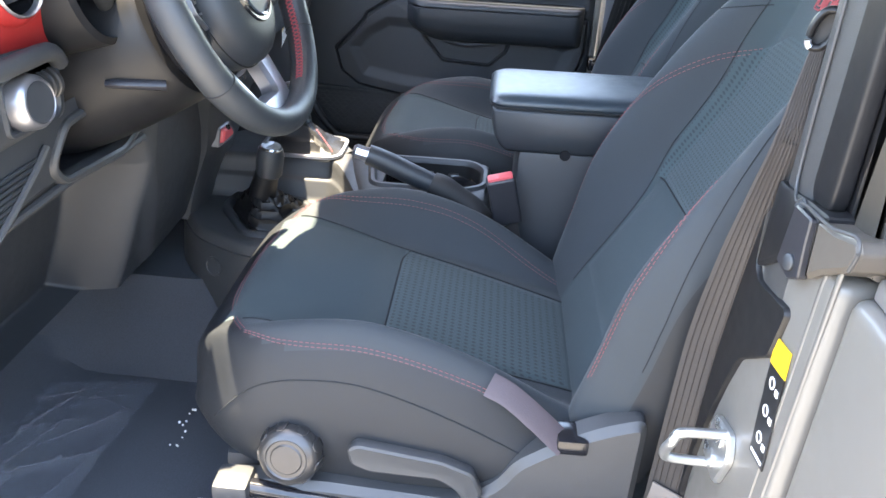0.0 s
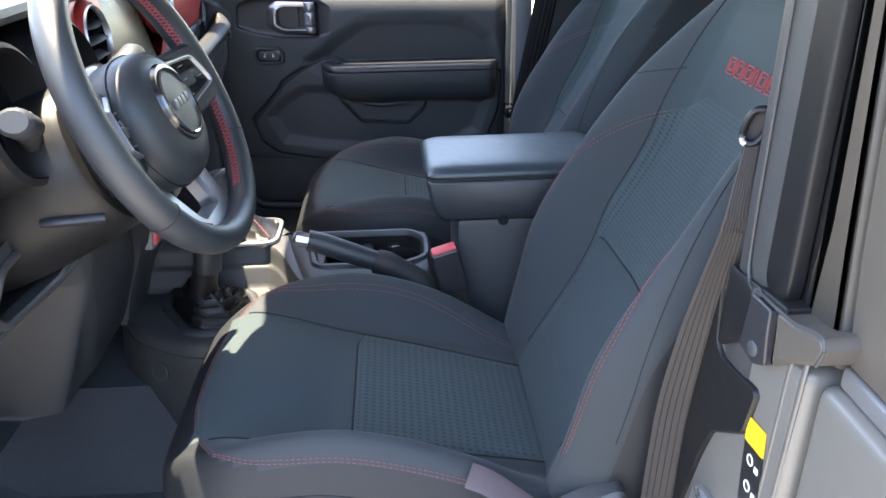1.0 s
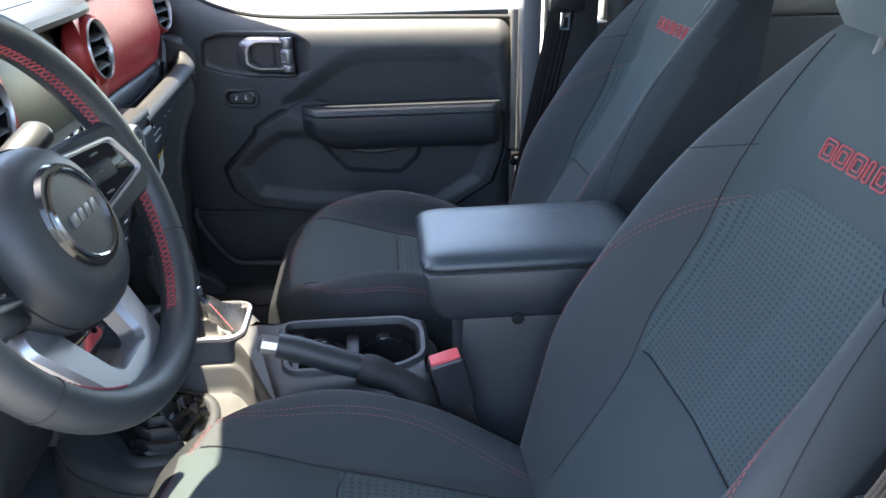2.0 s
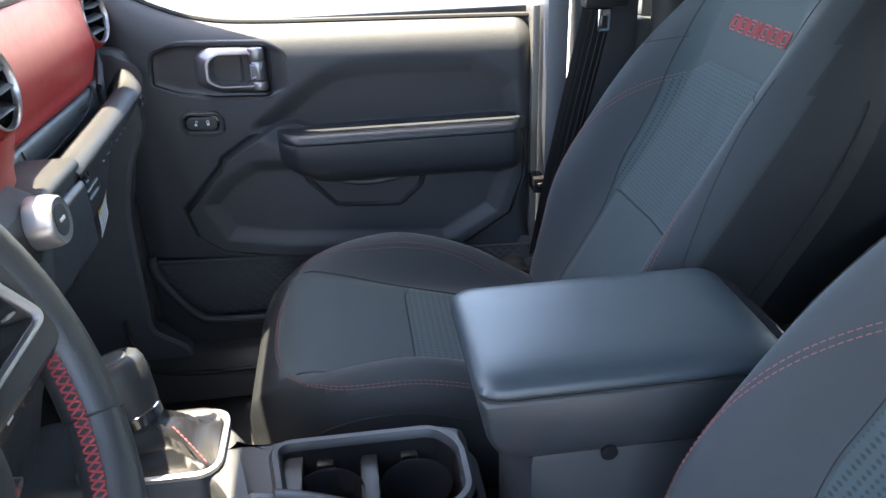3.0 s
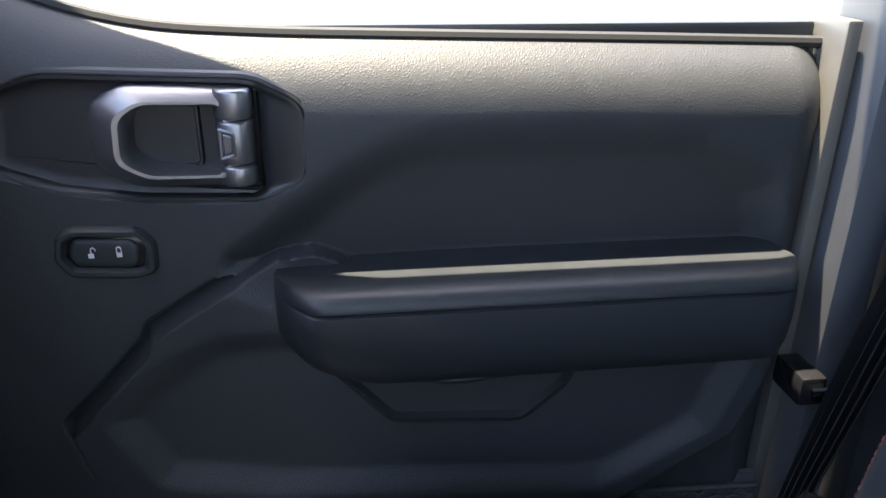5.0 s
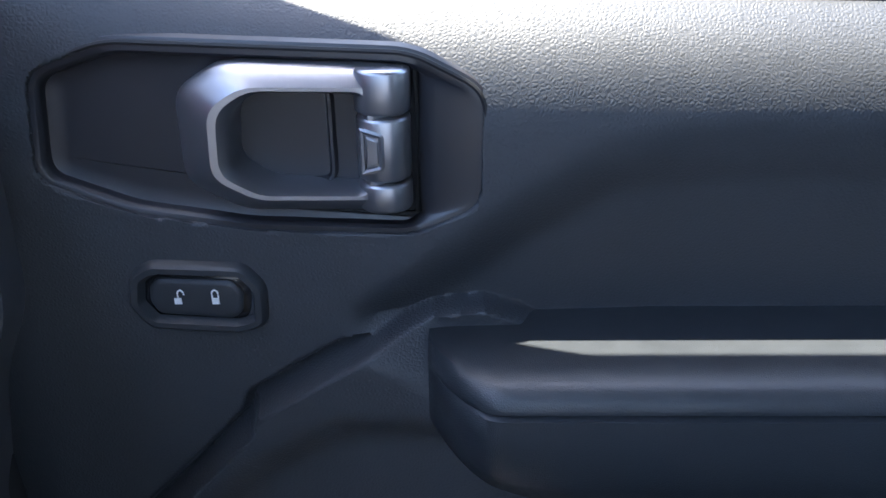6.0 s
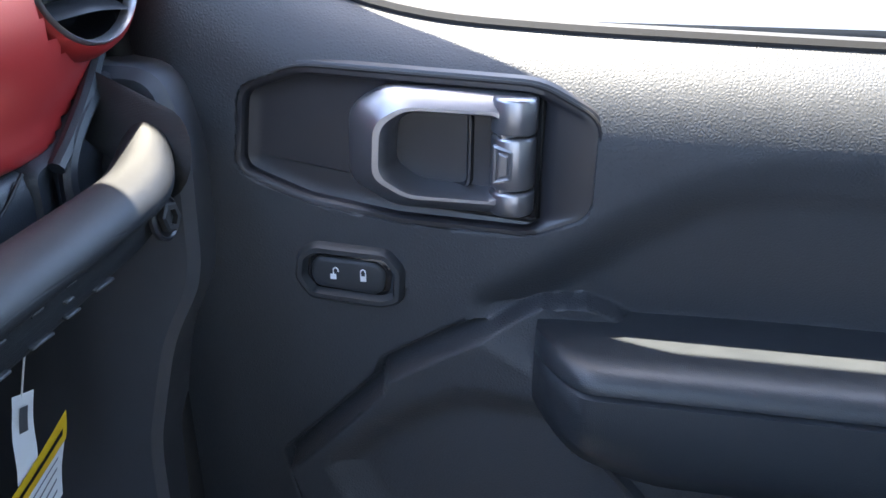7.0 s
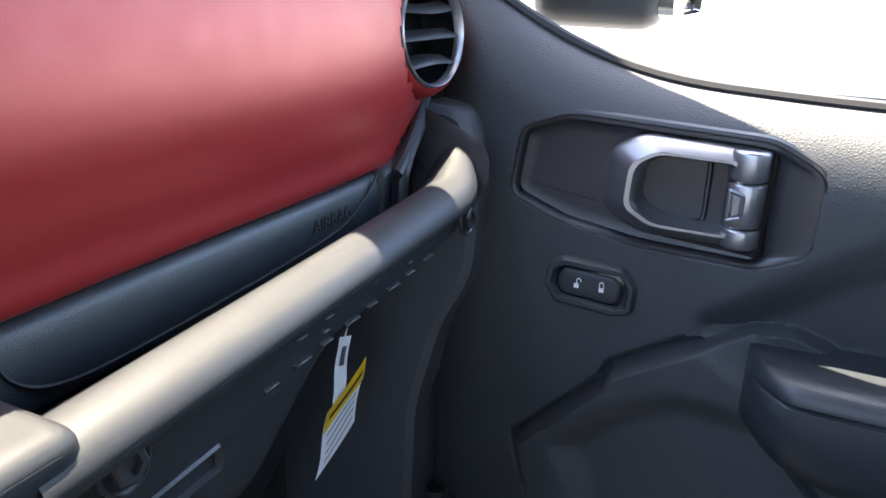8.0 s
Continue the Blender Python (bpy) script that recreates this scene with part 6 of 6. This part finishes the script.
# ---- passenger side pillar and belt ----
def far_pillar():
    solo("pillar_far", box(0.466, 0.505, 0.675, 0.75, 0.55, 1.74, 0.010), PILLARGREY, "grey painted pillar behind the far door", "pillar", kind="structure")
    solo("pillar_trim_far", box(0.515, 0.62, 0.66, 0.73, 0.55, 1.74, 0.02), PLASTIC, "black trim of the far pillar", "pillar", kind="structure")
    rb = tube([(0.66, 0.63, 0.9), (0.655, 0.63, 1.3), (0.64, 0.62, 1.74)], 0.03, 20)
    solo("roll_bar_far", rb, RUBBER, "black padded roll bar tube behind the far seat", "roll bar", kind="structure")
    belt = thing("passenger_belt", (0.53, 0.64, 0.8), "black webbing seat belt hanging behind the far seat", "seat belt", group="seat belts")
    part("webbing", tube([(0.455, 0.655, 0.80), (0.475, 0.65, 0.90), (0.505, 0.635, 1.08), (0.528, 0.62, 1.22), (0.545, 0.61, 1.36)], lambda u: 0.017 + 0.009 * min(1, 3 * u), 12, n=30, flat=0.07, up=(0.12, -1, 0)), TRIM, belt)
    for k in (-0.75, -0.4, 0.0, 0.4, 0.75):
        line = [Vector(q) + Vector((0.99 * k * (0.017 + 0.009 * min(1, i / 10)), -0.0022, 0)) for i, q in enumerate(spline([(0.455, 0.655, 0.80), (0.475, 0.65, 0.90), (0.505, 0.635, 1.08), (0.528, 0.62, 1.22), (0.545, 0.61, 1.36)], 30))]
        part("web_rib", tube(line, 0.0011, 6), RUBBER, belt)
    part("guide", box(0.502, 0.572, 0.588, 0.620, 1.247, 1.282, 0.008), TRIM, belt, "black belt guide")
    tg = part("tongue", box(0.521, 0.541, 0.581, 0.586, 1.214, 1.248, 0.003), CHROME, belt, "steel belt tongue")
    part("tongue_slot", box(0.526, 0.536, 0.5795, 0.5815, 1.219, 1.238, 0.002), GLOSS, belt)
    anchor = thing("belt_anchor", (0.42, 0.62, 0.75), "black folded belt webbing and anchor beside the far seat", "seat belt")
    part("loop", tube([(0.47, 0.655, 0.83), (0.452, 0.64, 0.79), (0.425, 0.62, 0.795), (0.41, 0.61, 0.815), (0.385, 0.60, 0.805), (0.36, 0.60, 0.77)], 0.022, 12, n=24, flat=0.12, up=(0, -0.3, 1)), WEBBING, anchor)
    part("anchor_cover", box(0.415, 0.455, 0.595, 0.625, 0.77, 0.815, 0.010, 3), PLASTIC, anchor)
    part("strap", tube([(0.44, 0.60, 0.80), (0.39, 0.585, 0.82), (0.35, 0.58, 0.80)], 0.014, 10, n=12, flat=0.15, up=(0, -0.3, 1)), WEBBING, anchor)


far_pillar()


# ---- small things ----
def small():
    tag = thing("paper_tag", (-0.258, 0.56, 0.96), "white paper tag with a yellow band hanging behind the grab handle", "tag")
    f = lambda y, z: (-0.258 + 0.0008 * math.sin(z * 150), y, z)
    quad = lambda p, lift: sheet([[Vector(f(*(Vector(p[0]).lerp(Vector(p[1]), j / 4).lerp(Vector(p[3]).lerp(Vector(p[2]), j / 4), i / 6)))) + Vector((lift, 0, 0)) for j in range(5)] for i in range(7)])
    stub = [Vector(q) for q in ((0.560, 1.059), (0.576, 1.0535), (0.565, 1.006), (0.549, 1.009))]
    card = [Vector(q) for q in ((0.541, 1.0065), (0.594, 1.0260), (0.577, 0.980), (0.525, 0.9590))]

    def within(p, a0, a1, b0, b1):
        return [p[0].lerp(p[1], a).lerp(p[3].lerp(p[2], a), b) for a, b in ((a0, b0), (a1, b0), (a1, b1), (a0, b1))]
    part("string", tube([(-0.258, 0.567, 1.054), (-0.250, 0.567, 1.08), (-0.238, 0.566, 1.115)], 0.0006, 5, n=8), WHITE, tag)
    part("stub", quad(stub, 0.0), WHITE, tag)
    part("bar_code", quad(within(stub, 0.3, 0.7, 0.15, 0.45), 0.0006), SILVER, tag)
    part("card", quad(card, 0.001), WHITE, tag)
    part("band", quad(within(card, 0.0, 1.0, -0.03, 0.32), 0.0018), YELLOW, tag, "yellow band")
    part("print_bar", quad(within(card, 0.08, 0.9, 0.10, 0.17), 0.0024), LABELBLACK, tag)
    for k in range(4):
        part("print_bar", quad(within(card, 0.12, 0.88, 0.42 + 0.13 * k, 0.45 + 0.13 * k), 0.0016), SILVER, tag)
    rnd = random.Random(9)
    folds = [(rnd.uniform(0, 1), rnd.uniform(0, 1), rnd.uniform(0, math.pi), rnd.uniform(0.003, 0.011), rnd.uniform(0.005, 0.014)) for k in range(60)]
    film = []
    for i in range(100):
        row = []
        for j in range(120):
            u, v = i / 99, j / 119
            h = 0.006 * noise.noise((u * 5, v * 6, 1)) + 0.008
            for a, b, q, amp, wid in folds:
                du, dv = u - a, v - b
                d = du * math.sin(q) - dv * math.cos(q)
                along = du * math.cos(q) + dv * math.sin(q)
                h += amp * math.exp(-(d / wid) ** 2 - (along / 0.28) ** 4)
            row.append((-0.62 + 0.31 * u + 0.03 * v, -0.62 + 0.40 * v + 0.012 * math.sin(u * 9), 0.572 + h))
        film.append(row)
    solo("plastic_sheet", sheet(film), FILM, "crumpled clear plastic film lying on the carpet", "plastic film", sharp=80)
    rnd = random.Random(4)
    bits = bmesh.new()
    for k in range(14):
        x, y = (rnd.uniform(-0.225, -0.185), rnd.uniform(-0.34, -0.24)) if k < 11 else (rnd.uniform(-0.49, -0.44), rnd.uniform(-0.25, -0.20))
        lathe([(0, 0.001), (0.0015, rnd.uniform(0.001, 0.003)), (0.003, 0.0008)], (x, y, 0.562), (rnd.uniform(-1, 1), rnd.uniform(-1, 1), 1), 6, bm=bits)
    solo("crumbs", bits, WHITE, "pale crumbs and grit on the floor carpet", "debris", kind="stuff")
    solo("paper_scrap", moved(box(-0.012, 0.012, -0.014, 0.014, 0, 0.0012, 0), Matrix.Translation((-0.53, -0.275, 0.592)) @ Euler((0.1, 0.15, 0.5)).to_matrix().to_4x4()), WHITE, "small white scrap of paper on the film", "paper")
    mir = thing("side_mirror", (-0.2, 0.95, 1.25), "black exterior door mirror outside the far window", "mirror")
    part("mirror_case", box(-0.24, -0.115, 0.86, 1.06, 1.260, 1.46, 0.03, 4), PLASTIC, mir)
    part("mirror_glass", box(-0.116, -0.112, 0.872, 1.045, 1.273, 1.445, 0.01), CHROME, mir, "mirror glass")
    part("mirror_arm", box(-0.27, -0.2, 0.76, 0.90, 1.30, 1.36, 0.012), PLASTIC, mir)


small()
